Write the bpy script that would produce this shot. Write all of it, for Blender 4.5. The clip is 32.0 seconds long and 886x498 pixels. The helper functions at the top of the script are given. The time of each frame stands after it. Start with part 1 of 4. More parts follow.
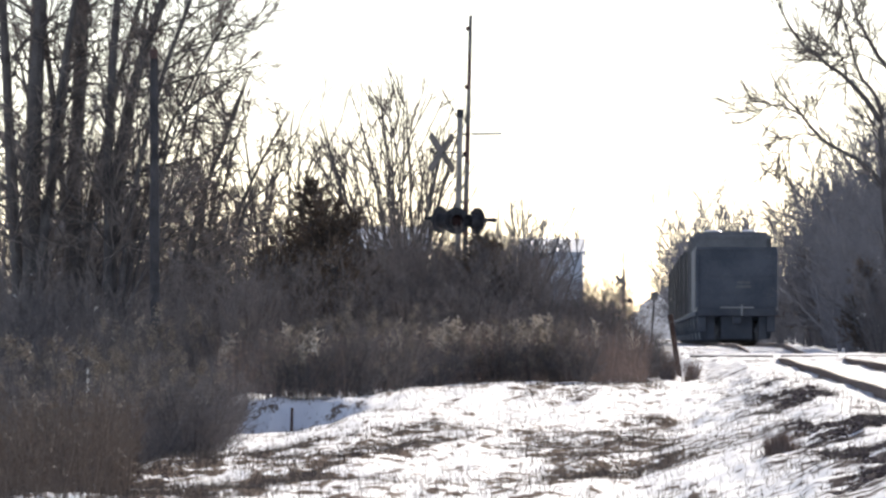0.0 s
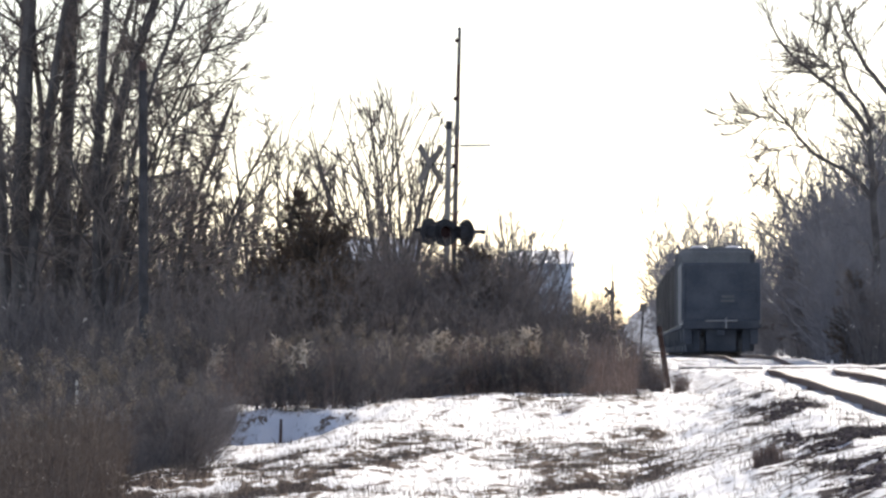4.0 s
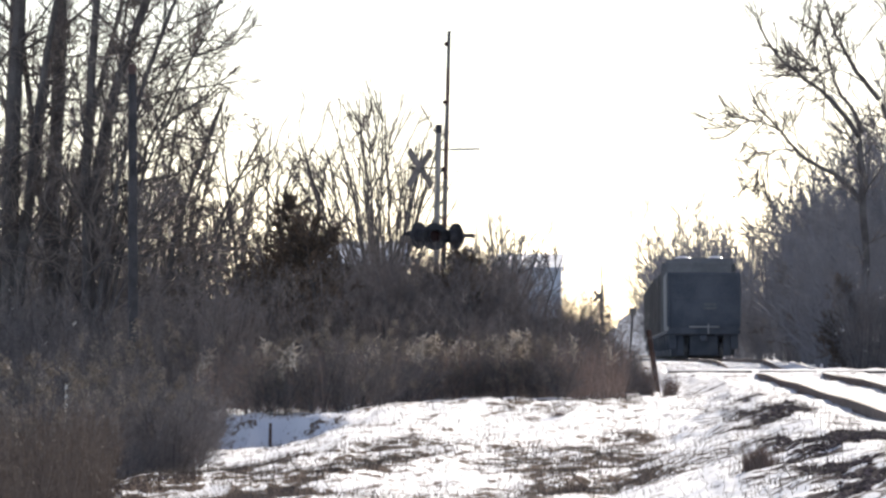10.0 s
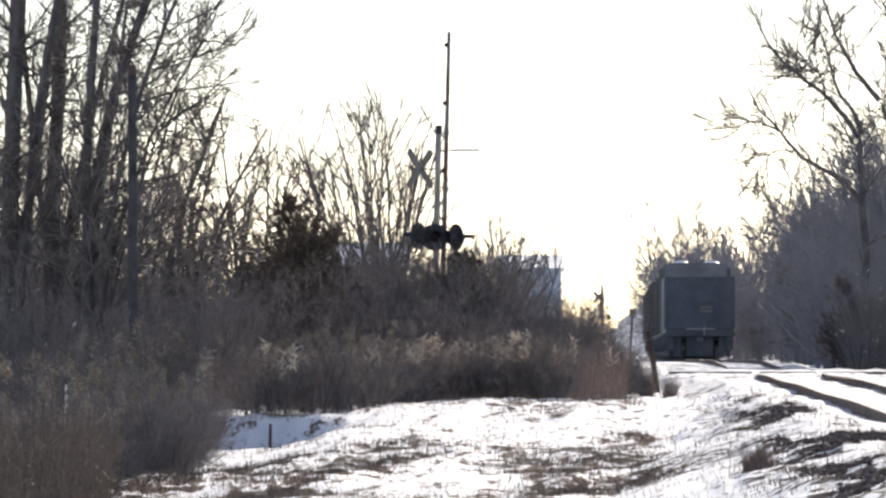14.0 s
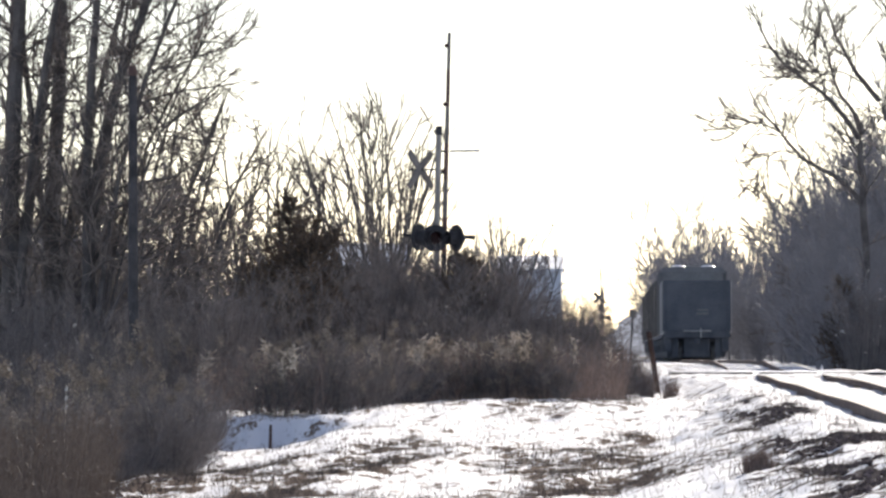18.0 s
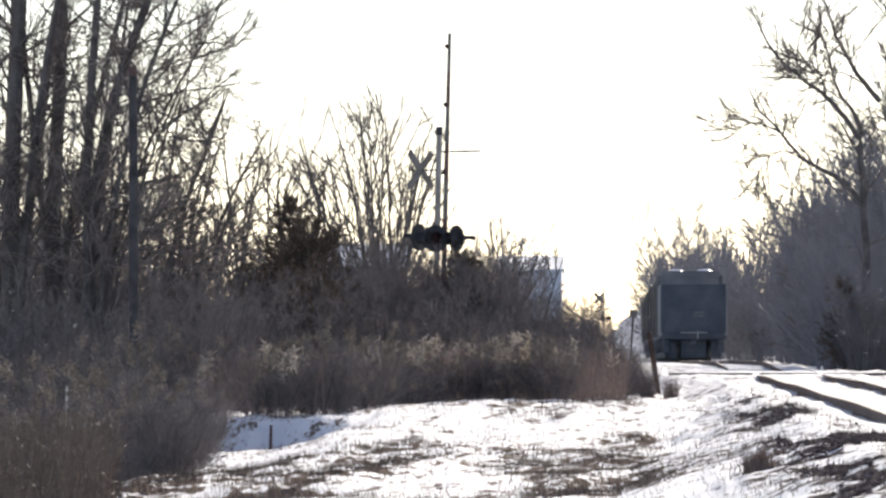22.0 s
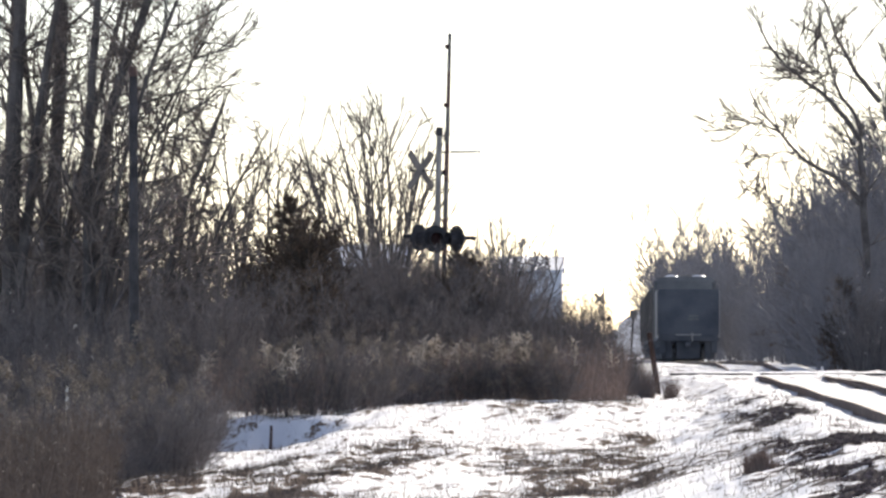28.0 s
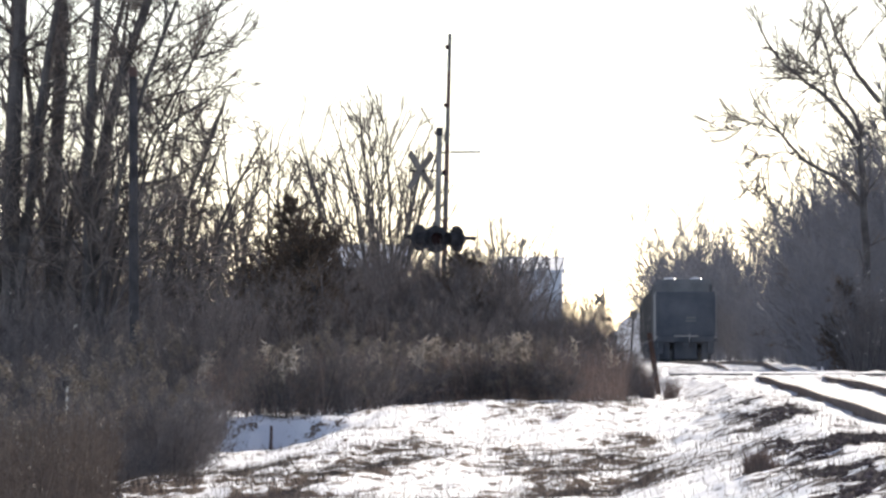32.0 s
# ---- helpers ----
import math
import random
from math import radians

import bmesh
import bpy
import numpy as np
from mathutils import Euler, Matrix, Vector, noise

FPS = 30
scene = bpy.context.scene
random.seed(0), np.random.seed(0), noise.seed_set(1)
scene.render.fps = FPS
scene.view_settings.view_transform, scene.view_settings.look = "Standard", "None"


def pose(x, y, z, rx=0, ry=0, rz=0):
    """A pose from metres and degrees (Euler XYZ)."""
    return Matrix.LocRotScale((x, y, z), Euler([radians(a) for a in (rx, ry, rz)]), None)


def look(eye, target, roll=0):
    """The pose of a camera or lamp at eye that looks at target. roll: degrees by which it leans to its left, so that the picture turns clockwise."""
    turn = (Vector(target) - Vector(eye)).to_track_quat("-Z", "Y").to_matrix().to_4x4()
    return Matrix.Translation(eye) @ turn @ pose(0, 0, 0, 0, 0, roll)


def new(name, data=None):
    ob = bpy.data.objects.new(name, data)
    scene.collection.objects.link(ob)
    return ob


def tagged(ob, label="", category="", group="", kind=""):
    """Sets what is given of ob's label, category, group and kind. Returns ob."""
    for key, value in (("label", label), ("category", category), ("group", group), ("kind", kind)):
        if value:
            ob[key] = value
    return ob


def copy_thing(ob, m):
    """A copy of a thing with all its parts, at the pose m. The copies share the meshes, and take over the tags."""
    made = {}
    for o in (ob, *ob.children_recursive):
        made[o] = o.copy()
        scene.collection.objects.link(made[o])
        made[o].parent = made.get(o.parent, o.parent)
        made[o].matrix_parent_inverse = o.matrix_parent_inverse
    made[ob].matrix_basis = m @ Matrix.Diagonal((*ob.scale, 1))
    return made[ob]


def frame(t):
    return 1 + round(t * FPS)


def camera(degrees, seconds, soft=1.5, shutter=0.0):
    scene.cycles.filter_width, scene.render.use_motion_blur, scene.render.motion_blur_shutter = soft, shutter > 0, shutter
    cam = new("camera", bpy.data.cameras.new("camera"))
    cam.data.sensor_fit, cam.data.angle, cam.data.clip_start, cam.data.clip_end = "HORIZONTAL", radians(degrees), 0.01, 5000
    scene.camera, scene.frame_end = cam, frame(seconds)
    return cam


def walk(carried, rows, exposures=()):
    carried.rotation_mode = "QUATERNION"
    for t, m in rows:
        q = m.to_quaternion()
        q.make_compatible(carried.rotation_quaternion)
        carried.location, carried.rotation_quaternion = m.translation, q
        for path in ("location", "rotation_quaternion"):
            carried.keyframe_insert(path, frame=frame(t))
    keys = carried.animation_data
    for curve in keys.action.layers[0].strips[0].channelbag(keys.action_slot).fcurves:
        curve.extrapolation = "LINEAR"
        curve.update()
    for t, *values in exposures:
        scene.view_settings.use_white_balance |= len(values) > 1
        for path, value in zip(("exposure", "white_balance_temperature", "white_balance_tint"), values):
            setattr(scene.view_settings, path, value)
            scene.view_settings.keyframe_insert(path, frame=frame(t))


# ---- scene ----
cam = camera(5.984, 32.0, soft=2.6)
EXPOSURE = 1.1
EYE = (0.0, 0.0, 1.6)
# seconds, tilt above the level, turn to the left, in degrees
PATH = ((0.0, 0.5992, 1.2903), (0.5, 0.6239, 1.25), (1.0, 0.6408, 1.2324), (1.5, 0.6517, 1.2222), (2.0, 0.6611, 1.2166),
        (2.5, 0.6676, 1.2149), (3.0, 0.6726, 1.215), (3.5, 0.6752, 1.2162), (5.5, 0.6894, 1.2067), (6.0, 0.6904, 1.1997),
        (6.5, 0.6917, 1.1861), (7.0, 0.6945, 1.1694), (7.5, 0.6973, 1.1567), (8.0, 0.6991, 1.1489), (8.5, 0.7004, 1.1475),
        (9.0, 0.7018, 1.1453), (10.0, 0.704, 1.1445), (12.0, 0.7078, 1.144), (14.0, 0.71, 1.1441), (16.5, 0.7149, 1.1461),
        (18.0, 0.7147, 1.1461), (20.0, 0.7163, 1.1476), (22.0, 0.7182, 1.1484), (24.0, 0.7202, 1.1489), (28.0, 0.7211, 1.1495),
        (30.0, 0.722, 1.1494), (32.0, 0.7225, 1.15))
walk(cam, [(t, pose(*EYE, 90 + tilt, 0, turn)) for t, tilt, turn in PATH], [(0.0, EXPOSURE, 6700, 13), (32.0, EXPOSURE, 6700, 13)])

# ---- light ----
SUN_UP, SUN_RIGHT = radians(13.5), radians(11)
world = bpy.data.worlds.new("winter_sky")
scene.world = world
world.use_nodes = True
wn = world.node_tree
sky = wn.nodes.new("ShaderNodeTexSky")
sky.sky_type, sky.sun_disc, sky.sun_elevation, sky.sun_rotation = "NISHITA", False, SUN_UP, SUN_RIGHT
sky.air_density, sky.dust_density, sky.ozone_density = 0.65, 0.12, 1.8
veil = wn.nodes.new("ShaderNodeMix")  # thin high cloud, even all over the sky
veil.data_type, veil.blend_type = "RGBA", "ADD"
veil.inputs[0].default_value, veil.inputs[7].default_value = 1.0, (1.3, 1.28, 1.4, 1)
wn.links.new(sky.outputs[0], veil.inputs[6])
wn.links.new(veil.outputs[2], wn.nodes["Background"].inputs[0])
wn.nodes["Background"].inputs[1].default_value = 0.064
sun = new("sun", bpy.data.lights.new("sun", "SUN"))
sun.data.energy, sun.data.angle, sun.data.color = 4.5, radians(0.8), (1.0, 0.93, 0.82)
sun_way = Vector((math.sin(SUN_RIGHT) * math.cos(SUN_UP), math.cos(SUN_RIGHT) * math.cos(SUN_UP), math.sin(SUN_UP)))
sun.matrix_world = look(sun_way * 300, (0, 0, 0))


# ---- materials ----
def material(name, color, color2, rough=0.8, metal=0.0, scale=6.0, fine=60.0, bump=0.3, vary="", spec=0.3, depth=0.02):
    """Two colours mixed by a coarse and a fine noise, with relief; vary: 'object' or 'island' shifts the brightness piece by piece."""
    mat = bpy.data.materials.new(name)
    mat.use_nodes = True
    nt = mat.node_tree
    shader = nt.nodes["Principled BSDF"]
    shader.inputs["Roughness"].default_value, shader.inputs["Metallic"].default_value = rough, metal
    shader.inputs["Specular IOR Level"].default_value = spec
    place = nt.nodes.new("ShaderNodeNewGeometry")
    coarse, grain = nt.nodes.new("ShaderNodeTexNoise"), nt.nodes.new("ShaderNodeTexNoise")
    coarse.inputs["Scale"].default_value, grain.inputs["Scale"].default_value = scale, fine
    coarse.inputs["Detail"].default_value = 5
    nt.links.new(place.outputs["Position"], coarse.inputs["Vector"])
    nt.links.new(place.outputs["Position"], grain.inputs["Vector"])
    both = nt.nodes.new("ShaderNodeMath")
    both.operation = "MULTIPLY_ADD"
    both.inputs[1].default_value = 0.4
    nt.links.new(grain.outputs[0], both.inputs[0])
    nt.links.new(coarse.outputs[0], both.inputs[2])
    ramp = nt.nodes.new("ShaderNodeValToRGB")
    ramp.color_ramp.elements[0].position, ramp.color_ramp.elements[1].position = 0.5, 0.9
    ramp.color_ramp.elements[0].color, ramp.color_ramp.elements[1].color = (*color, 1), (*color2, 1)
    nt.links.new(both.outputs[0], ramp.inputs[0])
    last = ramp.outputs[0]
    if vary:
        tone = nt.nodes.new("ShaderNodeHueSaturation")
        spread = nt.nodes.new("ShaderNodeMapRange")
        spread.inputs[3].default_value, spread.inputs[4].default_value = 0.65, 1.4
        if vary == "object":
            nt.links.new(nt.nodes.new("ShaderNodeObjectInfo").outputs["Random"], spread.inputs[0])
        else:
            nt.links.new(place.outputs["Random Per Island"], spread.inputs[0])
        nt.links.new(spread.outputs[0], tone.inputs["Value"])
        nt.links.new(last, tone.inputs["Color"])
        last = tone.outputs[0]
    nt.links.new(last, shader.inputs["Base Color"])
    if bump:
        relief = nt.nodes.new("ShaderNodeBump")
        relief.inputs["Strength"].default_value, relief.inputs["Distance"].default_value = bump, depth
        nt.links.new(both.outputs[0], relief.inputs["Height"])
        nt.links.new(relief.outputs[0], shader.inputs["Normal"])
    return mat


BARK = material("bark", (0.074, 0.066, 0.064), (0.150, 0.139, 0.132), 0.9, scale=3, fine=25, bump=0.6)
TWIG = material("twig", (0.139, 0.121, 0.111), (0.249, 0.211, 0.185), 0.8, scale=1.5, fine=9, bump=0, vary="island")
BRUSH = material("brush_twig", (0.132, 0.118, 0.113), (0.237, 0.207, 0.193), 0.8, scale=0.8, fine=6, bump=0, vary="island")
WEED = material("dry_stalk", (0.16, 0.116, 0.098), (0.3, 0.222, 0.18), 0.85, scale=1.2, fine=9, bump=0, vary="island")
# seed heads, and the leaves whose paleness stands for sun glints
PALE = material("pale_seed_and_glint", (0.5, 0.47, 0.42), (0.7, 0.67, 0.6), 0.8, scale=5, fine=40, bump=0)
PLUME = material("seed_plume", (0.393, 0.338, 0.273), (0.655, 0.568, 0.459), 0.9, scale=2, fine=20, bump=0, vary="island")
SOIL = material("soil_clod", (0.089, 0.068, 0.063), (0.203, 0.157, 0.146), 1.0, scale=1.3, fine=12, bump=0, vary="island", spec=0.05)
STRAW = material("straw", (0.106, 0.088, 0.075), (0.213, 0.175, 0.144), 0.85, scale=1, fine=9, bump=0, vary="island")
# bark grey turned paler and bluer, so the colour carries the distance haze
HAZYWOOD = material("hazy_far_wood", (0.158, 0.154, 0.163), (0.268, 0.258, 0.265), 0.85, scale=0.5, fine=4, bump=0)
CEDAR = material("cedar_leaf", (0.075, 0.064, 0.053), (0.183, 0.135, 0.099), 0.8, scale=1.5, fine=9, bump=0, vary="island")
RAIL = material("rail_steel", (0.112, 0.078, 0.063), (0.210, 0.150, 0.123), 0.8, 0.1, scale=2, fine=40, bump=0.3, spec=0.25)
TIE = material("tie_wood", (0.035, 0.03, 0.027), (0.09, 0.078, 0.068), 0.9, scale=3, fine=30, vary="object")
PACKED = material("packed_snow", (0.6, 0.61, 0.64), (0.8, 0.81, 0.83), 0.9, scale=0.7, fine=40)
POLEWOOD = material("pole_wood", (0.046, 0.045, 0.046), (0.099, 0.094, 0.096), 0.9, scale=3, fine=30, bump=0.5)
POSTWOOD = material("post_wood", (0.051, 0.033, 0.029), (0.112, 0.071, 0.056), 0.9, scale=5, fine=40, bump=0.5)
GALVANISED = material("galvanised_steel", (0.22, 0.205, 0.185), (0.38, 0.355, 0.325), 0.55, 0.3, scale=2, fine=25, bump=0.1)
SIGNBACK = material("bare_sign_back", (0.13, 0.122, 0.114), (0.24, 0.225, 0.21), 0.6, 0.2, scale=2, fine=25, bump=0.1)
WHITEPAINT = material("weathered_white_paint", (0.55, 0.53, 0.48), (0.78, 0.76, 0.71), 0.6, scale=3, fine=40, bump=0.1)
REDBROWN = material("red_band_paint", (0.09, 0.055, 0.048), (0.17, 0.11, 0.095), 0.6, scale=3, fine=40, bump=0.1)
BLACKMETAL = material("black_metal", (0.025, 0.025, 0.028), (0.062, 0.062, 0.069), 0.6, scale=4, fine=40, bump=0.15)
LENS = material("dark_red_lens", (0.02, 0.008, 0.008), (0.04, 0.012, 0.012), 0.5, scale=4, fine=50, bump=0.1, spec=0.2)
# dark paint of the last car's end, raised and blued for haze
CARDARK = material("hazed_dark_car_paint", (0.070, 0.080, 0.096), (0.124, 0.134, 0.151), 0.75, scale=0.9, fine=14, bump=0.15)
CARGREY = material("grey_car_paint", (0.111, 0.114, 0.120), (0.195, 0.195, 0.195), 0.6, scale=0.8, fine=14, bump=0.15, vary="object")
CARBROWN = material("brown_grey_car_paint", (0.085, 0.080, 0.078), (0.161, 0.152, 0.144), 0.6, scale=0.8, fine=14, bump=0.15, vary="object")
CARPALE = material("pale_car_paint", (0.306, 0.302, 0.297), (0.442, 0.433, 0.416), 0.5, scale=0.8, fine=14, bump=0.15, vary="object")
WHEEL = material("wheel_steel", (0.05, 0.044, 0.042), (0.1, 0.086, 0.08), 0.7, 0.1, scale=4, fine=30, bump=0.15)
TREAD = material("worn_tread", (0.12, 0.118, 0.116), (0.19, 0.185, 0.18), 0.55, 0.2, scale=9, fine=60, bump=0.05)
MARKING = material("faded_marking", (0.13, 0.135, 0.14), (0.2, 0.2, 0.2), 0.7, scale=6, fine=40, bump=0)
SIDING = material("pale_siding", (0.46, 0.5, 0.56), (0.62, 0.66, 0.72), 0.6, scale=0.8, fine=12, bump=0.15)
SNOWROOF = material("snowy_roof", (0.6, 0.63, 0.68), (0.8, 0.81, 0.84), 0.8, scale=0.7, fine=10, bump=0.2, spec=0.1)
HATCHSTEEL = material("bright_hatch_steel", (0.55, 0.55, 0.55), (0.75, 0.75, 0.74), 0.3, 0.9, scale=2, fine=20, bump=0.05)
# dark underframe grey with a bluish haze lift put into the colour
HAZYFRAME = material("hazy_underframe", (0.066, 0.073, 0.085), (0.115, 0.122, 0.135), 0.85, scale=1.5, fine=20, bump=0.15)
LEAF = material("dead_leaf", (0.177, 0.149, 0.121), (0.353, 0.302, 0.246), 0.85, scale=1.5, fine=9, bump=0, vary="island")
RUST = material("rusty_grass", (0.110, 0.086, 0.071), (0.202, 0.155, 0.121), 0.85, scale=1.2, fine=9, bump=0, vary="island")
DARKWALL = material("weathered_board", (0.07, 0.068, 0.068), (0.14, 0.135, 0.13), 0.9, scale=1, fine=14, bump=0.3)


def ground_material():
    """Snow over straw and ballast; the attribute 'bare' says how much of the ground shows through."""
    mat = bpy.data.materials.new("snowy_ground")
    mat.use_nodes = True
    nt = mat.node_tree
    shader = nt.nodes["Principled BSDF"]
    place = nt.nodes.new("ShaderNodeNewGeometry")
    flank = nt.nodes.new("ShaderNodeAttribute")
    flank.attribute_name = "flank"
    noises = []
    for size, detail in ((1.3, 6), (7.0, 7), (24.0, 5)):
        pair = []
        for across, stretch in ((0.45, 0.085), (0.45, 0.33)):  # long drifts along the verge, shorter ones on the flank of the line
            drawn = nt.nodes.new("ShaderNodeVectorMath")
            drawn.operation = "MULTIPLY"
            drawn.inputs[1].default_value = (across, stretch, across)
            nt.links.new(place.outputs["Position"], drawn.inputs[0])
            n = nt.nodes.new("ShaderNodeTexNoise")
            n.inputs["Scale"].default_value, n.inputs["Detail"].default_value = size, detail
            n.inputs["Roughness"].default_value = 0.6
            nt.links.new(drawn.outputs[0], n.inputs["Vector"])
            pair.append(n)
        blend = nt.nodes.new("ShaderNodeMix")
        nt.links.new(flank.outputs["Fac"], blend.inputs[0])
        nt.links.new(pair[0].outputs[0], blend.inputs[2])
        nt.links.new(pair[1].outputs[0], blend.inputs[3])
        noises.append(blend)
    bare = nt.nodes.new("ShaderNodeAttribute")
    bare.attribute_name = "bare"
    rough_edge = nt.nodes.new("ShaderNodeMath")
    rough_edge.operation = "MULTIPLY_ADD"
    rough_edge.inputs[1].default_value = 0.45
    nt.links.new(noises[2].outputs[0], rough_edge.inputs[0])
    nt.links.new(noises[1].outputs[0], rough_edge.inputs[2])
    edge = nt.nodes.new("ShaderNodeMath")
    edge.operation = "MULTIPLY_ADD"
    edge.inputs[1].default_value = 2.1
    nt.links.new(rough_edge.outputs[0], edge.inputs[0])
    nt.links.new(bare.outputs["Fac"], edge.inputs[2])
    cover = nt.nodes.new("ShaderNodeValToRGB")
    cover.color_ramp.elements[0].position, cover.color_ramp.elements[1].position = 0.77, 0.86
    shift = nt.nodes.new("ShaderNodeMath")
    shift.operation = "SUBTRACT"
    shift.inputs[1].default_value = 0.915
    nt.links.new(edge.outputs[0], shift.inputs[0])
    nt.links.new(shift.outputs[0], cover.inputs[0])
    stone = nt.nodes.new("ShaderNodeValToRGB")
    stone.color_ramp.elements[0].color, stone.color_ramp.elements[1].color = (0.08, 0.068, 0.064, 1), (0.2, 0.168, 0.152, 1)
    stone.color_ramp.elements[0].position, stone.color_ramp.elements[1].position = 0.35, 0.7
    nt.links.new(noises[2].outputs[0], stone.inputs[0])
    straw = nt.nodes.new("ShaderNodeValToRGB")  # matted dead grass on the verge
    straw.color_ramp.elements[0].color, straw.color_ramp.elements[1].color = (0.12, 0.094, 0.078, 1), (0.27, 0.215, 0.175, 1)
    straw.color_ramp.elements[0].position, straw.color_ramp.elements[1].position = 0.35, 0.7
    nt.links.new(noises[2].outputs[0], straw.inputs[0])
    soil = nt.nodes.new("ShaderNodeMix")
    soil.data_type = "RGBA"
    nt.links.new(flank.outputs["Fac"], soil.inputs[0])
    nt.links.new(straw.outputs[0], soil.inputs[6])
    nt.links.new(stone.outputs[0], soil.inputs[7])
    snow = nt.nodes.new("ShaderNodeValToRGB")
    snow.color_ramp.elements[0].color, snow.color_ramp.elements[1].color = (0.66, 0.68, 0.72, 1), (0.82, 0.83, 0.85, 1)
    snow.color_ramp.elements[0].position, snow.color_ramp.elements[1].position = 0.3, 0.6
    nt.links.new(noises[0].outputs[0], snow.inputs[0])
    mix = nt.nodes.new("ShaderNodeMix")
    mix.data_type = "RGBA"
    nt.links.new(cover.outputs[0], mix.inputs[0])
    nt.links.new(snow.outputs[0], mix.inputs[6])
    nt.links.new(soil.outputs[2], mix.inputs[7])
    nt.links.new(mix.outputs[2], shader.inputs["Base Color"])
    matt = nt.nodes.new("ShaderNodeMapRange")  # soil is matt, snow has a faint gloss
    matt.inputs[3].default_value, matt.inputs[4].default_value = 0.2, 0.0
    nt.links.new(cover.outputs[0], matt.inputs[0])
    nt.links.new(matt.outputs[0], shader.inputs["Specular IOR Level"])
    shader.inputs["Roughness"].default_value = 0.85
    relief = nt.nodes.new("ShaderNodeBump")
    relief.inputs["Strength"].default_value, relief.inputs["Distance"].default_value = 0.8, 0.06
    nt.links.new(noises[1].outputs[0], relief.inputs["Height"])
    nt.links.new(relief.outputs[0], shader.inputs["Normal"])
    return mat


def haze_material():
    """Far woods that glow: the light of the haze before them is put in as emission."""
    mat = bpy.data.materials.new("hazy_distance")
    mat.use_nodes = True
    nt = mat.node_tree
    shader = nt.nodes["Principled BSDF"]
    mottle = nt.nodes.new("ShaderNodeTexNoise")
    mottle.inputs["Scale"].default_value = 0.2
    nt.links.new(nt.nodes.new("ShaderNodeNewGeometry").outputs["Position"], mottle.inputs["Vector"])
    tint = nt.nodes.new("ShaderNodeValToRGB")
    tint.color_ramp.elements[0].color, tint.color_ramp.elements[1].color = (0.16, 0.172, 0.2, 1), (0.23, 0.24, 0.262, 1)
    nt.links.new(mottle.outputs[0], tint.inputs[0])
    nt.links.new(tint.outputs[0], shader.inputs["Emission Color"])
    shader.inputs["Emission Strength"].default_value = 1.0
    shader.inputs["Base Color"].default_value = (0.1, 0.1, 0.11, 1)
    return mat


GROUND = ground_material()
HAZE = haze_material()


# ---- mesh helpers ----
def mesh_of(name, verts, faces, mat):
    me = bpy.data.meshes.new(name)
    me.from_pydata(np.asarray(verts, float).tolist(), [], np.asarray(faces).tolist())
    me.materials.append(mat)
    return me


def part(name, bm, mat, parent, label=""):
    """Links a bmesh, or a ready mesh, as one part of parent."""
    if isinstance(bm, bmesh.types.BMesh):
        me = bpy.data.meshes.new(name)
        bm.to_mesh(me)
        bm.free()
        me.materials.append(mat)
    else:
        me = bm
    ob = new(name, me)
    ob.parent = parent
    return tagged(ob, label)


def thing(name, m, label, category, group="", kind=""):
    ob = new(name)
    ob.empty_display_size = 0.2
    ob.matrix_basis = m
    return tagged(ob, label, category, group, kind)


def box(x0, x1, y0, y1, z0, z1, bevel=0.0, bm=None):
    bm = bm or bmesh.new()
    made = bmesh.ops.create_cube(bm, size=1.0, matrix=Matrix.Translation(((x0 + x1) / 2, (y0 + y1) / 2, (z0 + z1) / 2)) @ Matrix.Diagonal((x1 - x0, y1 - y0, z1 - z0, 1)))
    if bevel:
        edges = {e for v in made["verts"] for e in v.link_edges}
        bmesh.ops.bevel(bm, geom=list(edges), offset=bevel, segments=1, affect="EDGES")
    return bm


def rod(a, b, r, r2=None, sides=10, bm=None):
    bm = bm or bmesh.new()
    a, b = Vector(a), Vector(b)
    turn = (b - a).to_track_quat("Z", "Y").to_matrix().to_4x4()
    bmesh.ops.create_cone(bm, cap_ends=True, segments=sides, radius1=r, radius2=r if r2 is None else r2, depth=(b - a).length,
                          matrix=Matrix.Translation((a + b) / 2) @ turn)
    return bm


def prism(outline, y0, y1, bm=None):
    """A solid with the outline (x, z) from y0 to y1."""
    bm = bm or bmesh.new()
    a = [bm.verts.new((x, y0, z)) for x, z in outline]
    b = [bm.verts.new((x, y1, z)) for x, z in outline]
    bm.faces.new(a)
    bm.faces.new(b[::-1])
    for i in range(len(a)):
        j = (i + 1) % len(a)
        bm.faces.new((a[j], a[i], b[i], b[j]))
    bmesh.ops.recalc_face_normals(bm, faces=bm.faces)
    return bm


# ---- the lie of the land ----
GAUGE = 1.51


def track_x(y):
    """Sideways place of the line's middle; it runs a hair oblique to the view."""
    return 4.238 - 0.00094 * y


def value_noise(x, y, seed):
    xi, yi = np.floor(x).astype(np.int64), np.floor(y).astype(np.int64)
    fx, fy = x - xi, y - yi
    fx, fy = fx * fx * (3 - 2 * fx), fy * fy * (3 - 2 * fy)

    def corner(i, j):
        h = (i * 374761393 + j * 668265263 + seed * 974634777) & 0x7FFFFFFF
        h = ((h ^ (h >> 13)) * 1274126177) & 0x7FFFFFFF
        return ((h ^ (h >> 16)) & 0xFFFF) / 65535.0
    a, b, c, d = corner(xi, yi), corner(xi + 1, yi), corner(xi, yi + 1), corner(xi + 1, yi + 1)
    return (a * (1 - fx) + b * fx) * (1 - fy) + (c * (1 - fx) + d * fx) * fy


def step(x, a, b):
    t = np.clip((x - a) / (b - a), 0, 1)
    return t * t * (3 - 2 * t)


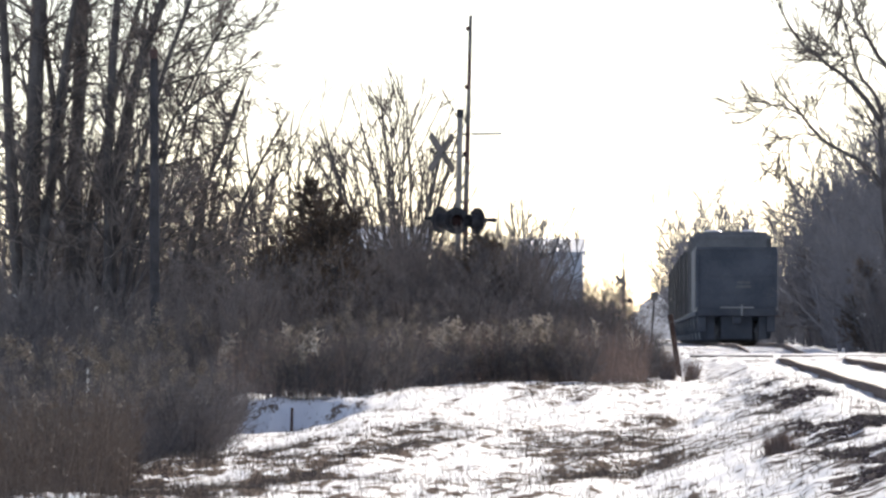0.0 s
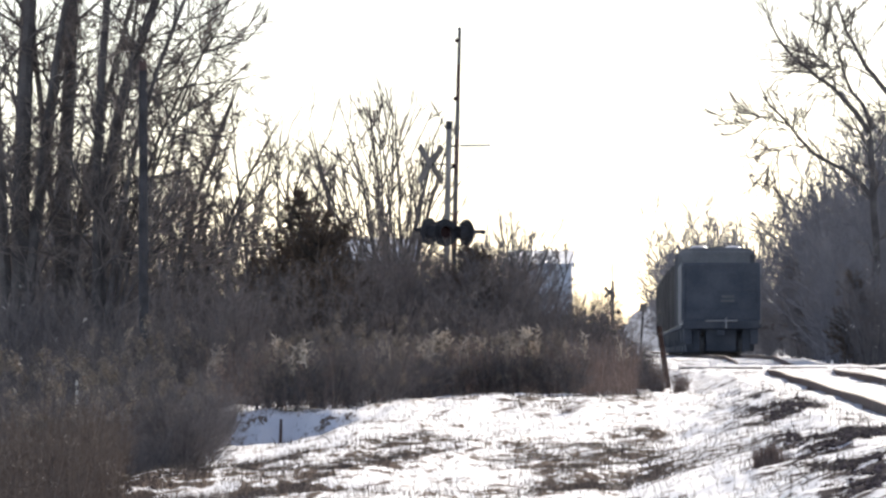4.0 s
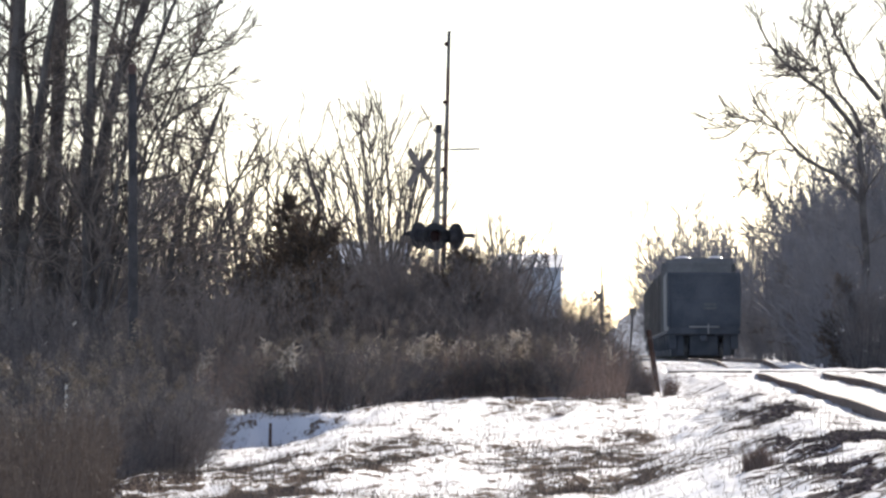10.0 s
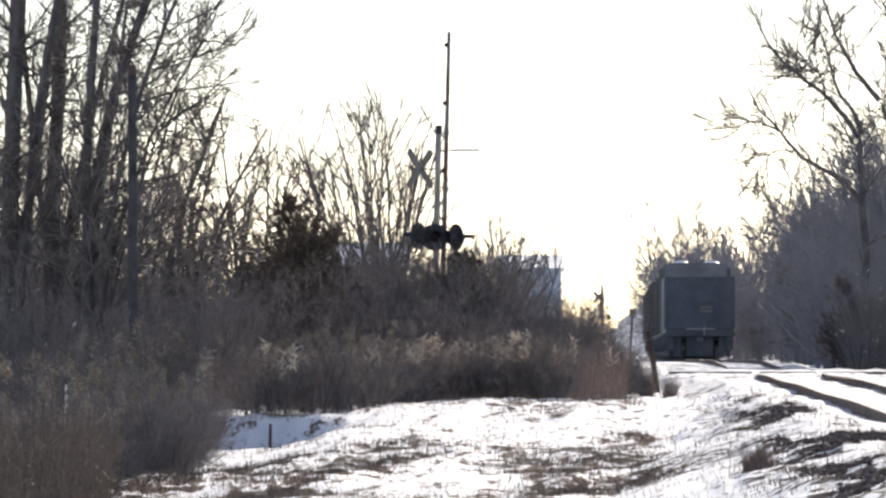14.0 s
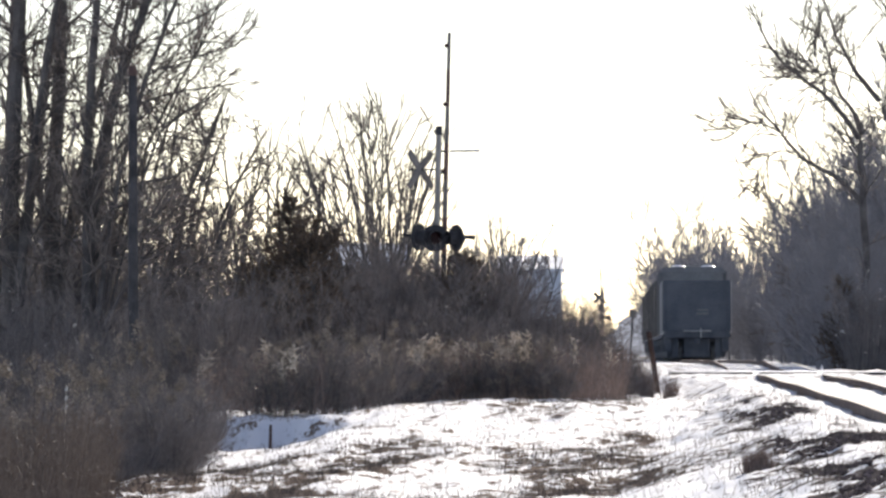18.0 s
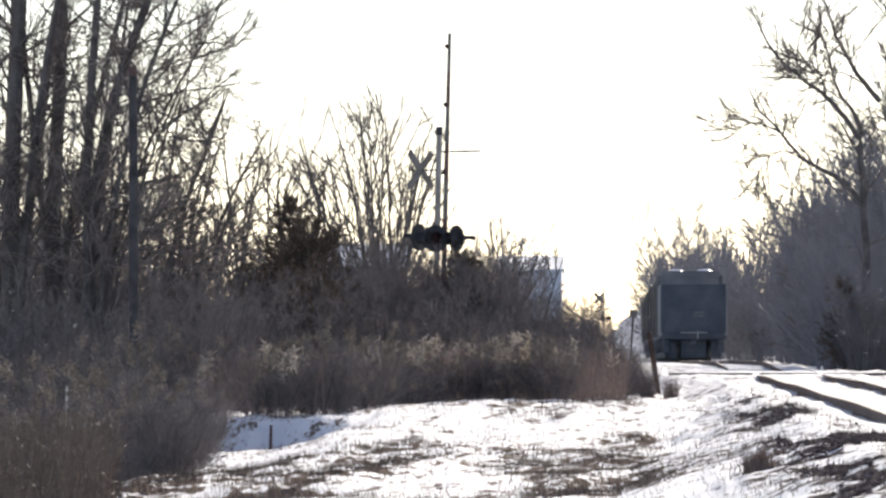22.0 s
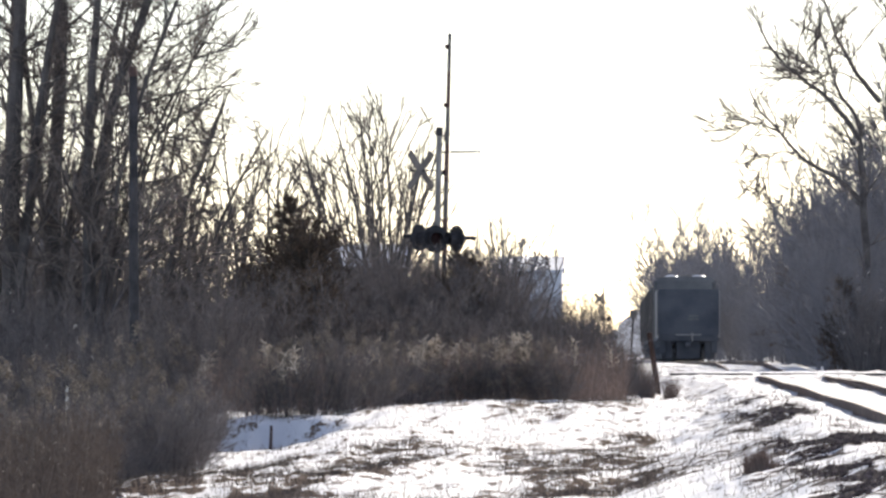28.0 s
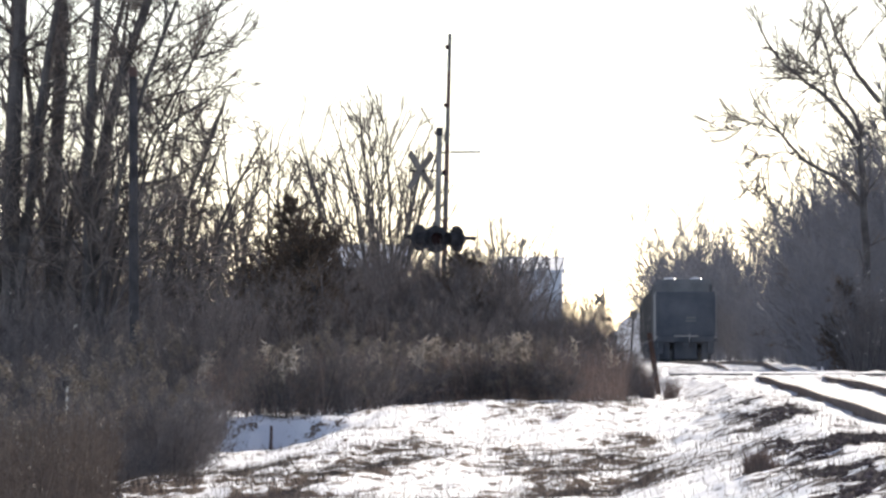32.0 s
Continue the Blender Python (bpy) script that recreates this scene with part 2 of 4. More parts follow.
def rail_z(y):
    """Height of the rails' running surface along the line."""
    return np.interp(y, (0, 98, 177, 236, 266, 320, 444, 6000), (0.55, 0.87, 1.13, 1.17, 1.40, 1.40, 1.29, 1.29))


def ground_z(x, y):
    x, y = np.asarray(x, float), np.asarray(y, float)
    verge = np.interp(y, (0, 60, 96, 110, 120, 135, 150, 156, 168, 190, 222, 270, 330, 6000),
                      (0.0, -0.1, 0.0, 0.17, 0.31, 0.51, 0.70, 0.72, 0.58, 0.62, 1.08, 1.20, 1.20, 1.20))
    verge = verge + 0.05 * step(x, -3, 2) * step(y, 120, 150)
    # a short bank at the left end of the mound
    bank = np.interp(y + 2.4 * (value_noise(x / 0.3, y * 0.02, 9) - 0.5) * step(y, 130, 140) * (1 - step(y, 150, 156)), (0, 98, 105, 118, 130, 139, 145.7, 147.3, 151, 156, 6000), (0, 0, -0.06, -0.24, -0.40, -0.50, -0.56, -0.06, -0.02, 0, 0))
    verge = verge + bank * (1 - step(x, -5.7, -3.6)) - 0.14 * (1 - step(x, -6.0, -2.5)) * step(y, 125, 150) * (1 - step(y, 165, 190))
    # the mound ends in a ditch at its left
    edge = np.interp(y, (95, 112, 125, 140, 160), (-5.7, -5.6, -6.0, -6.7, -7.4)) + 0.5 * value_noise(y * 0.12, x * 0 + 3.0, 5)
    ditch = (1 - step(x, edge - 1.9, edge)) * (1 - step(y, 165, 215)) * step(y, 80, 125)
    verge = verge - 1.15 * ditch
    right = np.interp(y, (0, 150, 240, 330, 6000), (0.0, 0.5, 1.0, 1.15, 1.2))
    natural = np.where(x > track_x(y), right, verge)
    packed = step(y, 191, 194) * (1 - step(y, 226, 232))  # trodden snow lies over the rails at the crossing
    bed = rail_z(y) - 0.135 + 0.15 * packed
    off = np.abs(x - track_x(y))
    wide = step(y, 188, 195) * (1 - step(y, 226, 245))
    flank = bed - np.maximum(0, off - 1.75 - 1.4 * wide) / (3.3 + 4.7 * wide)
    z = np.maximum(natural, np.minimum(bed, flank))
    bump = (value_noise(x / 0.55, y / 3.0, 1) - 0.5) * 0.10 + (value_noise(x / 0.21, y / 1.3, 2) - 0.5) * 0.05 + (value_noise(x / 2.5, y / 6.0, 3) - 0.5) * 0.14
    rubble = np.exp(-((x - 1.6) / 0.9) ** 2) * (1 - step(y, 190, 235)) * step(y, 20, 40)
    bump = bump + rubble * ((value_noise(x / 0.11, y / 1.0, 6) - 0.5) * 0.05 + (value_noise(x / 0.27, y / 0.7, 7) - 0.5) * 0.03)
    near = (1 - step(y, 260, 420)) * step(y, 10, 40) * np.where(np.abs(x) < 60, 1, 0)
    return z + bump * near * np.where(off < 1.7, 0.3, 1.0)


def bare_amount(x, y):
    """How much straw and stone shows through the snow, 0 to 1."""
    off = np.abs(x - track_x(y))
    flank = np.exp(-((x - 2.3) / 0.75) ** 2) * (1 - 0.8 * step(y, 112, 170)) * (1 - step(y, 170, 235)) * step(y, 20, 40)
    way = np.interp(y, (90, 98, 116, 118, 124), (-6.6, -5.8, -4.4, -3.3, -2.85))
    way2 = np.interp(y, (90, 97, 106, 114), (-4.7, -3.9, -3.15, -2.85))
    rut = np.exp(-((x - way) / 0.6) ** 2) * (1 - step(y, 118, 130)) + np.exp(-((x - way2) / 0.5) ** 2) * (1 - step(y, 110, 120))
    patch = sum(np.exp(-((x - px) / w) ** 2 - ((y - py) / h) ** 2) for px, py, w, h in ((-1.2, 109, 0.5, 5), (-0.1, 113, 0.7, 5), (-0.3, 97, 1.0, 4), (0.3, 124, 0.5, 3)))
    n = value_noise(x / 0.5, y / 2.2, 11) * 0.5 + value_noise(x / 0.15, y / 1.1, 12) * 0.5
    n2 = value_noise(x / 1.6, y / 9.0, 13)
    slant = value_noise(x / 0.45, y / 3.0, 14) * 0.5 + value_noise(x / 0.14, y / 1.2, 15) * 0.2 + value_noise(x / 0.9, y / 7.0, 16) * 0.3
    bare = 0.12 * np.exp(-((x - 1.7) / 1.3) ** 2) * (1 - step(y, 170, 215)) * step(y, 20, 40) + 0.85 * flank * step(slant, 0.51, 0.63) + 1.1 * rut * (0.35 + 0.65 * step(n, 0.27, 0.75)) + 0.9 * patch * (0.5 + 0.6 * n) + 0.3 * step(n2, 0.5, 0.75)
    bare = bare + 0.18 * rut * (1 - step(y, 104, 112))
    bare = bare * (1 - (1 - step(x, -4.6, -3.9)) * step(y, 134, 140))
    return np.clip(np.where(off < np.interp(y, (80, 120), (0.95, 1.25)), bare * 0.3, bare), 0, 1)


def spaced(*runs):
    out = [runs[0][0]]
    for a, b, s in runs:
        n = max(1, round((b - a) / s))
        out += [a + (b - a) * i / n for i in range(1, n + 1)]
    return np.array(out)


def build_ground():
    xs = spaced((-3000, -600, 400), (-600, -100, 100), (-100, -20, 10), (-20, -8, 1.0), (-8, 0.5, 0.12), (0.5, 2.9, 0.06), (2.9, 7, 0.16), (7, 20, 1.0), (20, 100, 10), (100, 600, 100), (600, 3000, 400))
    ys = spaced((-300, 0, 60), (0, 54, 6), (54, 170, 0.3), (170, 290, 0.9), (290, 460, 4), (460, 1000, 40), (1000, 4800, 380))
    gx, gy = np.meshgrid(xs, ys)
    gz = ground_z(gx, gy)
    verts = np.stack([gx, gy, gz], -1).reshape(-1, 3)
    w, h = len(xs), len(ys)
    i = (np.arange(h - 1)[:, None] * w + np.arange(w - 1)[None, :]).ravel()
    me = mesh_of("ground", verts, np.stack([i, i + 1, i + w + 1, i + w], -1), GROUND)
    side = me.attributes.new("flank", "FLOAT", "POINT")
    side.data.foreach_set("value", step(gx, 0.4, 1.4).ravel().astype(np.float32))
    layer = me.attributes.new("bare", "FLOAT", "POINT")
    layer.data.foreach_set("value", 0.4 * bare_amount(gx, gy).ravel().astype(np.float32))
    me.polygons.foreach_set("use_smooth", [True] * len(me.polygons))
    tagged(new("ground", me), "thin trampled snow over straw, soil and ballast", "ground", kind="structure")


build_ground()


# ---- railway ----
def build_track():
    ys = np.concatenate([np.arange(60, 300, 2.0), np.arange(300, 1240, 12.0)])
    half = ((-0.07, 0.0), (-0.07, 0.012), (-0.012, 0.03), (-0.012, 0.125), (-0.036, 0.135), (-0.036, 0.165), (-0.03, 0.17))
    outline = list(half) + [(-x, z) for x, z in half[::-1]]
    for side, name in ((-1, "rail_left"), (1, "rail_right")):
        ring = np.array([[(track_x(y) + side * GAUGE / 2 + x + 0.012 * math.sin(y * 0.11 + side), y, rail_z(y) - 0.17 + z + 0.012 * math.sin(y * 0.19 + 2 * side))
                          for x, z in outline] for y in ys])
        k, n = len(outline), len(ys)
        idx = np.arange((n - 1) * k)
        nxt = (idx // k) * k + (idx % k + 1) % k
        me = mesh_of(name, ring.reshape(-1, 3), np.stack([idx, nxt, nxt + k, idx + k], -1), RAIL)
        tagged(new(name, me), "rusty brown steel rail half sunk in snow", "rail", kind="structure")
    rng = random.Random(4)
    tie_mesh = bpy.data.meshes.new("tie")
    bm = box(-1.3, 1.3, -0.11, 0.11, -0.16, 0.0, 0.012)
    bm.to_mesh(tie_mesh)
    bm.free()
    tie_mesh.materials.append(TIE)
    bed = thing("tie_row", pose(0, 0, 0), "dark wooden railway ties mostly buried under snow", "railway ties", kind="structure")
    y = 92.0
    while y < 222:
        ob = new("tie", tie_mesh)
        ob.parent = bed
        ob.matrix_basis = pose(track_x(y) + rng.uniform(-0.06, 0.06), y, float(rail_z(y)) - 0.17 + rng.uniform(-0.05, 0.02), rng.uniform(-0.5, 0.5), rng.uniform(-0.6, 0.6), rng.uniform(-1, 1))
        y += 0.56


build_track()


def build_road():
    """The lane that crosses the line, a little oblique."""
    mid, level = 198.5, float(rail_z(198))
    here = track_x(mid)
    xs = np.arange(-60, 60.1, 2.0)
    verts, faces = [], []
    for x in xs:
        y = mid + (x - here) * 0.12
        z = level + 0.01 - 0.09 * max(0, abs(x - here) - 2.5) ** 0.5
        for dy, dz in ((-3.3, -0.5), (-3.1, -0.06), (-2.9, 0), (0, 0.04), (2.9, 0), (3.3, -0.5)):
            verts.append((x, y + dy, z + dz))
    for i in range(len(xs) - 1):
        for j in range(5):
            a = i * 6 + j
            faces.append((a, a + 6, a + 7, a + 1))
    road = tagged(new("road", mesh_of("road", verts, faces, PACKED)), "lane of packed snow over the railway crossing", "road", kind="structure")
    for x0, x1 in ((-2.75, -0.83), (-0.66, 0.66), (0.83, 2.6)):
        n = max(3, round((x1 - x0) / 0.4))
        for k in range(n):
            w = (x1 - x0) / n
            part("plank", box(here + x0 + k * w + 0.01, here + x0 + (k + 1) * w - 0.01, 195.2, 201.8, level - 0.14, level + 0.056, 0.01), PACKED, road)
        part("edge_timber", box(here + x0, here + x1, 194.9, 195.16, level - 0.2, level + 0.05, 0.02), TIE, road, "dark bare edge of the crossing")


build_road()


# ---- railway crossing signals ----
def light_head(parent, name, x, y, z, turn, r=0.29):
    """A flashing-light unit: round black background, hood and lens, facing along -Y before it is turned."""
    m = pose(x, y, z, 0, 0, turn)
    bm = bmesh.new()
    bmesh.ops.create_cone(bm, cap_ends=True, segments=28, radius1=r, radius2=r, depth=0.02, matrix=m @ pose(0, 0, 0, 90))
    bmesh.ops.create_cone(bm, cap_ends=True, segments=16, radius1=0.16, radius2=0.11, depth=0.2, matrix=m @ pose(0, 0.1, 0, -90))
    head = part(name, bm, BLACKMETAL, parent, "round black signal background")
    bm = bmesh.new()
    arc = [radians(a * 22.5) for a in range(-3, 12)]
    rings = [[bm.verts.new(m @ Vector((rr * math.cos(t), yy, rr * math.sin(t)))) for t in arc] for rr, yy in ((0.17, -0.01), (0.17, -0.26), (0.162, -0.26), (0.162, -0.01))]
    for a in range(4):
        for k in range(len(arc) - 1):
            p, q = rings[a], rings[(a + 1) % 4]
            bm.faces.new((p[k], p[k + 1], q[k + 1], q[k]))
    part("hood", bm, BLACKMETAL, head)
    bm = bmesh.new()
    bmesh.ops.create_uvsphere(bm, u_segments=14, v_segments=8, radius=0.15, matrix=m @ Matrix.Translation((0, -0.01, 0)) @ Matrix.Diagonal((1, 0.25, 1, 1)))
    part("lens", bm, LENS, head, "unlit dark red lens")


def crossbuck(parent, x, y, z, turn, size=1.22, half=0.1):
    for angle, front in ((45, 0.0), (-45, 0.02)):
        bm = box(-size / 2, size / 2, -0.006, 0.006, -half, half, 0.004)
        bmesh.ops.transform(bm, matrix=pose(x, y, z, 0, 0, turn) @ pose(0, front, 0, 0, angle), verts=bm.verts)
        part("crossbuck_blade", bm, SIGNBACK, parent, "bare grey back of a crossbuck blade")
    part("crossbuck_bracket", rod((x - 0.3, y + 0.03, z), (x + 0.36, y + 0.03, z), 0.02), BLACKMETAL, parent)


def near_signal():
    x, y = -4.22, 205.0
    g = float(ground_z(x, y))
    s = thing("crossing_signal", pose(x, y, g), "tall grey crossing signal with crossbuck and raised gate", "railway signal")
    h = 7.1 - g
    part("mast", rod((-0.1, 0, 0), (0.02, 0, h), 0.08, 0.072, 14), GALVANISED, s, "pale weathered steel mast")
    part("mast_cap", rod((0.02, 0, h - 0.18), (0.02, 0, h + 0.03), 0.09, 0.085, 14), BLACKMETAL, s)
    part("mast_base", box(-0.3, 0.1, -0.2, 0.2, -0.1, 0.35, 0.02), GALVANISED, s)
    crossbuck(s, -0.42, -0.06, 6.08 - g, 50)
    # the raised gate arm in four bands
    a, b = Vector((0.12, 0.1, 3.3 - g)), Vector((0.27, 0.1, 9.4 - g))
    arm = part("gate_arm", rod(a, a.lerp(b, 0.12), 0.06, 0.055, 8), BLACKMETAL, s)
    for i in range(6):
        f0, f1 = 0.12 + i * 0.1467, 0.12 + (i + 1) * 0.1467
        bm = rod(a.lerp(b, f0), a.lerp(b, f1), 0.068 - i * 0.004, 0.064 - i * 0.004, 8)
        part("arm_band", bm, (REDBROWN, SIGNBACK)[i % 2], arm, ("dull red arm band", "grey arm band")[i % 2])
    for zz in (9.08, 7.67, 6.05):
        f = (zz - 3.3) / 6.1
        c = a.lerp(b, f)
        part("gate_lamp", box(c.x - 0.11, c.x - 0.01, c.y - 0.05, c.y + 0.05, c.z - 0.05, c.z + 0.05, 0.015), LENS, arm, "small unlit gate lamp")
    for zz in (6.52, 6.0):
        part("arm_bracket", rod((0.0, 0.03, zz - g), (0.2, 0.08, zz - g), 0.025), BLACKMETAL, s)
    for dz in (0.08, -0.34):
        part("blade_clamp", rod((-0.13, 0, 6.2 + dz - g), (0.0, 0, 6.2 + dz - g), 0.018), BLACKMETAL, s)
    part("pale_rod", rod((0.27, 0.1, 6.53 - g), (1.02, 0.1, 6.54 - g), 0.03), WHITEPAINT, s, "thin pale rod sticking out sideways")
    part("crossarm", rod((-0.85, -0.05, 4.5 - g), (0.9, -0.05, 4.44 - g), 0.05), BLACKMETAL, s, "black steel crossarm")
    light_head(s, "signal_head", -0.46, -0.12, 4.45 - g, 55, 0.33)
    light_head(s, "signal_head", -0.08, -0.16, 4.42 - g, 12, 0.33)
    light_head(s, "signal_head", 0.44, -0.12, 4.42 - g, -55, 0.33)
    part("gate_machine", box(-0.05, 0.35, -0.2, 0.25, 2.9 - g, 3.5 - g, 0.03), BLACKMETAL, s)


near_signal()
FAR_X, FAR_Y = -0.68, 540.0


def far_signal():
    g = float(ground_z(FAR_X, FAR_Y))
    s = thing("crossing_signal", pose(FAR_X, FAR_Y, g), "distant crossing signal with crossbuck beside the track", "railway signal")
    part("mast", rod((0.08, 0, 0), (0.08, 0, 5.95 - g), 0.06, 0.055), GALVANISED, s)
    crossbuck(s, -0.18, -0.06, 5.23 - g, 12, 0.9, 0.1)
    part("crossarm", rod((-0.1, 0, 3.95 - g), (0.5, 0, 3.95 - g), 0.035), BLACKMETAL, s)
    light_head(s, "signal_head", 0.02, -0.1, 3.95 - g, 0, 0.14)
    light_head(s, "signal_head", 0.43, -0.1, 3.95 - g, 0, 0.15)
    part("bell", rod((-0.45, 0, 4.38 - g), (-0.3, 0, 4.38 - g), 0.09), BLACKMETAL, s)
    part("bell_bracket", rod((-0.32, 0, 4.38 - g), (0.08, 0, 4.38 - g), 0.02), BLACKMETAL, s)
    gate = part("gate_arm", rod((0, 0, 0), (0, 0, 4.4), 0.07, 0.035, 8), GALVANISED, s, "slender gate arm that swings down")
    gate.matrix_basis = pose(0, 0.1, 2.82 - g)
    part("counterweight", box(-0.12, 0.12, -0.25, 0.25, -0.95, -0.3, 0.03), BLACKMETAL, gate, "dark block of counterweights")
    for k in range(4):
        part("arm_band", rod((0, 0, 0.6 + k), (0, 0, 1.1 + k), 0.072 - 0.008 * k, 0.068 - 0.008 * k, 8), REDBROWN, gate)
    return gate, g


FAR_GATE, FAR_GROUND = far_signal()


def track_sign():
    x, y = 0.6, 300.0
    g = float(ground_z(x, y))
    s = thing("trackside_sign", pose(x, y, g), "small dark square sign on a thin post in snow", "sign")
    part("post", rod((0, 0, -0.1), (0.12, 0, 1.75), 0.035, 0.035, 8), BLACKMETAL, s)
    part("sign_plate", box(-0.01, 0.25, -0.05, -0.02, 1.68, 1.96, 0.01), SIGNBACK, s, "square plate seen from its dark back")


track_sign()


def leaning_post():
    x, y = 1.02, 190.0
    g = float(ground_z(x, y))
    s = thing("fence_post", pose(x, y, g), "leaning dark red-brown wooden post in snow", "post")
    bm = rod((0.02, 0, -0.15), (-0.21, 0, 1.4), 0.065, 0.06, 9)
    bmesh.ops.bevel(bm, geom=[e for e in bm.edges if e.calc_length() < 0.06], offset=0.012, segments=1, affect="EDGES")
    part("shaft", bm, POSTWOOD, s)


leaning_post()


def utility_pole():
    x, y = -8.84, 156.0
    g = float(ground_z(x, y))
    s = thing("utility_pole", pose(x, y, g), "bare brown wooden utility pole before the trees", "pole")
    part("shaft", rod((0.02, 0, -0.2), (0, 0, 6.88 - g), 0.1, 0.075, 14), POLEWOOD, s)
    part("pole_cap", rod((0, 0, 6.74 - g), (0, 0, 6.92 - g), 0.082, 0.075, 14), REDBROWN, s, "reddish pole cap")


utility_pole()


# ---- buildings ----
def gabled(name, label, category, x0, x1, y0, y1, g, eave, ridge, wall, roof):
    """A building with its ridge along X."""
    b = thing(name, pose((x0 + x1) / 2, y0, g), label, category)
    w, d = (x1 - x0) / 2, y1 - y0
    for ya, yb in ((0, 0.2), (d - 0.2, d)):
        part("wall", box(-w, w, ya, yb, -0.2, eave), wall, b)
    for xa, xb in ((-w, -w + 0.2), (w - 0.2, w)):
        bm = bmesh.new()
        pts = ((0.2, -0.2), (d - 0.2, -0.2), (d - 0.2, eave), (d / 2, ridge - 0.1), (0.2, eave))
        a = [bm.verts.new((xa, yy, zz)) for yy, zz in pts]
        c = [bm.verts.new((xb, yy, zz)) for yy, zz in pts]
        bm.faces.new(a), bm.faces.new(c[::-1])
        for i in range(5):
            bm.faces.new((a[i], c[i], c[(i + 1) % 5], a[(i + 1) % 5]))
        bmesh.ops.recalc_face_normals(bm, faces=bm.faces)
        part("gable_wall", bm, wall, b)
    for sgn in (0, 1):
        bm = bmesh.new()
        ye, ym = (-0.4, d / 2) if sgn == 0 else (d + 0.4, d / 2)
        ze = eave - 0.4 * (ridge - eave) / (d / 2)
        for lift in (0.01, 0.1):
            for xx in (-w - 0.1, w + 0.1):
                bm.verts.new((xx, ye, ze + lift)), bm.verts.new((xx, ym, ridge + lift))
        v = list(bm.verts)
        for f in ((0, 1, 3, 2), (4, 6, 7, 5), (0, 4, 5, 1), (2, 3, 7, 6), (0, 2, 6, 4), (1, 5, 7, 3)):
            bm.faces.new([v[i] for i in f])
        bmesh.ops.recalc_face_normals(bm, faces=bm.faces)
        slope = part("roof", bm, roof, b)
        n = int((2 * w + 0.2) / 0.6)
        for i in range(n + 1):
            xx = -w - 0.1 + (2 * w + 0.2) * i / n
            part("roof_rib", rod((xx, ye, ze + 0.11), (xx, ym, ridge + 0.11), 0.01, sides=5), roof, slope)
    return b


gabled("shed", "low dark shed with a snow-covered roof behind bushes", "shed", -11.6, -7.4, 300, 307, 1.2, 3.6, 4.3, DARKWALL, SNOWROOF)
gabled("farm_building", "tall pale blue-grey metal farm building behind bare trees", "building", -5.7, -2.55, 420, 432, 1.2, 4.6, 5.3, SIDING, SIDING)


# ---- plants: branches grown level by level ----
def unit(v):
    return v / np.maximum(np.linalg.norm(v, axis=-1, keepdims=True), 1e-9)


def chains(rng, p, d, length, r, m, wobble, up, tip=0.25):
    """Bent branches of m straight pieces: points (n, m+1, 3) and radii (n, m+1)."""
    pts, rad, d = [p], [r], unit(d)
    for k in range(m):
        d = unit(d + rng.normal(0, wobble, d.shape) + np.array([0, 0, up]) / m)
        pts.append(pts[-1] + d * (length / m)[:, None])
        rad.append(r * (1 - (1 - tip) * (k + 1) / m))
    return np.stack(pts, 1), np.stack(rad, 1)


def sprout(rng, pts, rad, n, f0, f1, angle, size, thin=0.6):
    """Starts of n side branches on each branch."""
    count, m = pts.shape[0], pts.shape[1] - 1
    f = rng.uniform(f0, f1, (count, n)) * m
    k = np.minimum(f.astype(int), m - 1)
    w = (f - k)[..., None]
    row = np.arange(count)[:, None]
    p = pts[row, k] * (1 - w) + pts[row, k + 1] * w
    r = rad[row, k] * (1 - w[..., 0]) + rad[row, k + 1] * w[..., 0]
    d = unit(pts[row, k + 1] - pts[row, k])
    side = unit(np.cross(d, unit(rng.normal(0, 1, d.shape))))
    a = np.radians(rng.normal(angle, angle * 0.25, f.shape))[..., None]
    way = d * np.cos(a) + side * np.sin(a)
    total = np.linalg.norm(np.diff(pts, axis=1), axis=2).sum(1)[:, None]
    length = size * total * (1.15 - 0.75 * f / m) * rng.uniform(0.6, 1.3, f.shape)
    return p.reshape(-1, 3), way.reshape(-1, 3), length.ravel(), (r * thin).ravel()


def tubes(pts, rad, sides=3):
    """Triangles of round branches; each ends in a point."""
    n, m1 = rad.shape
    d = unit(pts[:, -1] - pts[:, 0])
    a = unit(np.cross(d, np.where(np.abs(d[:, 2:3]) < 0.9, np.array([[0, 0, 1.0]]), np.array([[1.0, 0, 0]]))))
    b = np.cross(d, a)
    ang = np.arange(sides) * 2 * np.pi / sides
    ring = a[:, None] * np.cos(ang)[None, :, None] + b[:, None] * np.sin(ang)[None, :, None]
    body = pts[:, :-1, None, :] + ring[:, None] * rad[:, :-1, None, None]
    verts = np.concatenate([body.reshape(n, -1, 3), pts[:, -1:, :]], 1)
    per, m = (m1 - 1) * sides + 1, m1 - 1
    faces = []
    for k in range(m):
        for s in range(sides):
            q = (s + 1) % sides
            if k < m - 1:
                faces += [(k * sides + s, k * sides + q, k * sides + sides + q), (k * sides + s, k * sides + sides + q, k * sides + sides + s)]
            else:
                faces.append((k * sides + s, k * sides + q, per - 1))
    faces = np.array(faces)
    return verts.reshape(-1, 3), (np.arange(n)[:, None, None] * per + faces).reshape(-1, 3)


def joined(pieces):
    verts, faces, base = [], [], 0
    for v, f in pieces:
        verts.append(v)
        faces.append(f + base)
        base += len(v)
    return np.concatenate(verts), np.concatenate(faces)


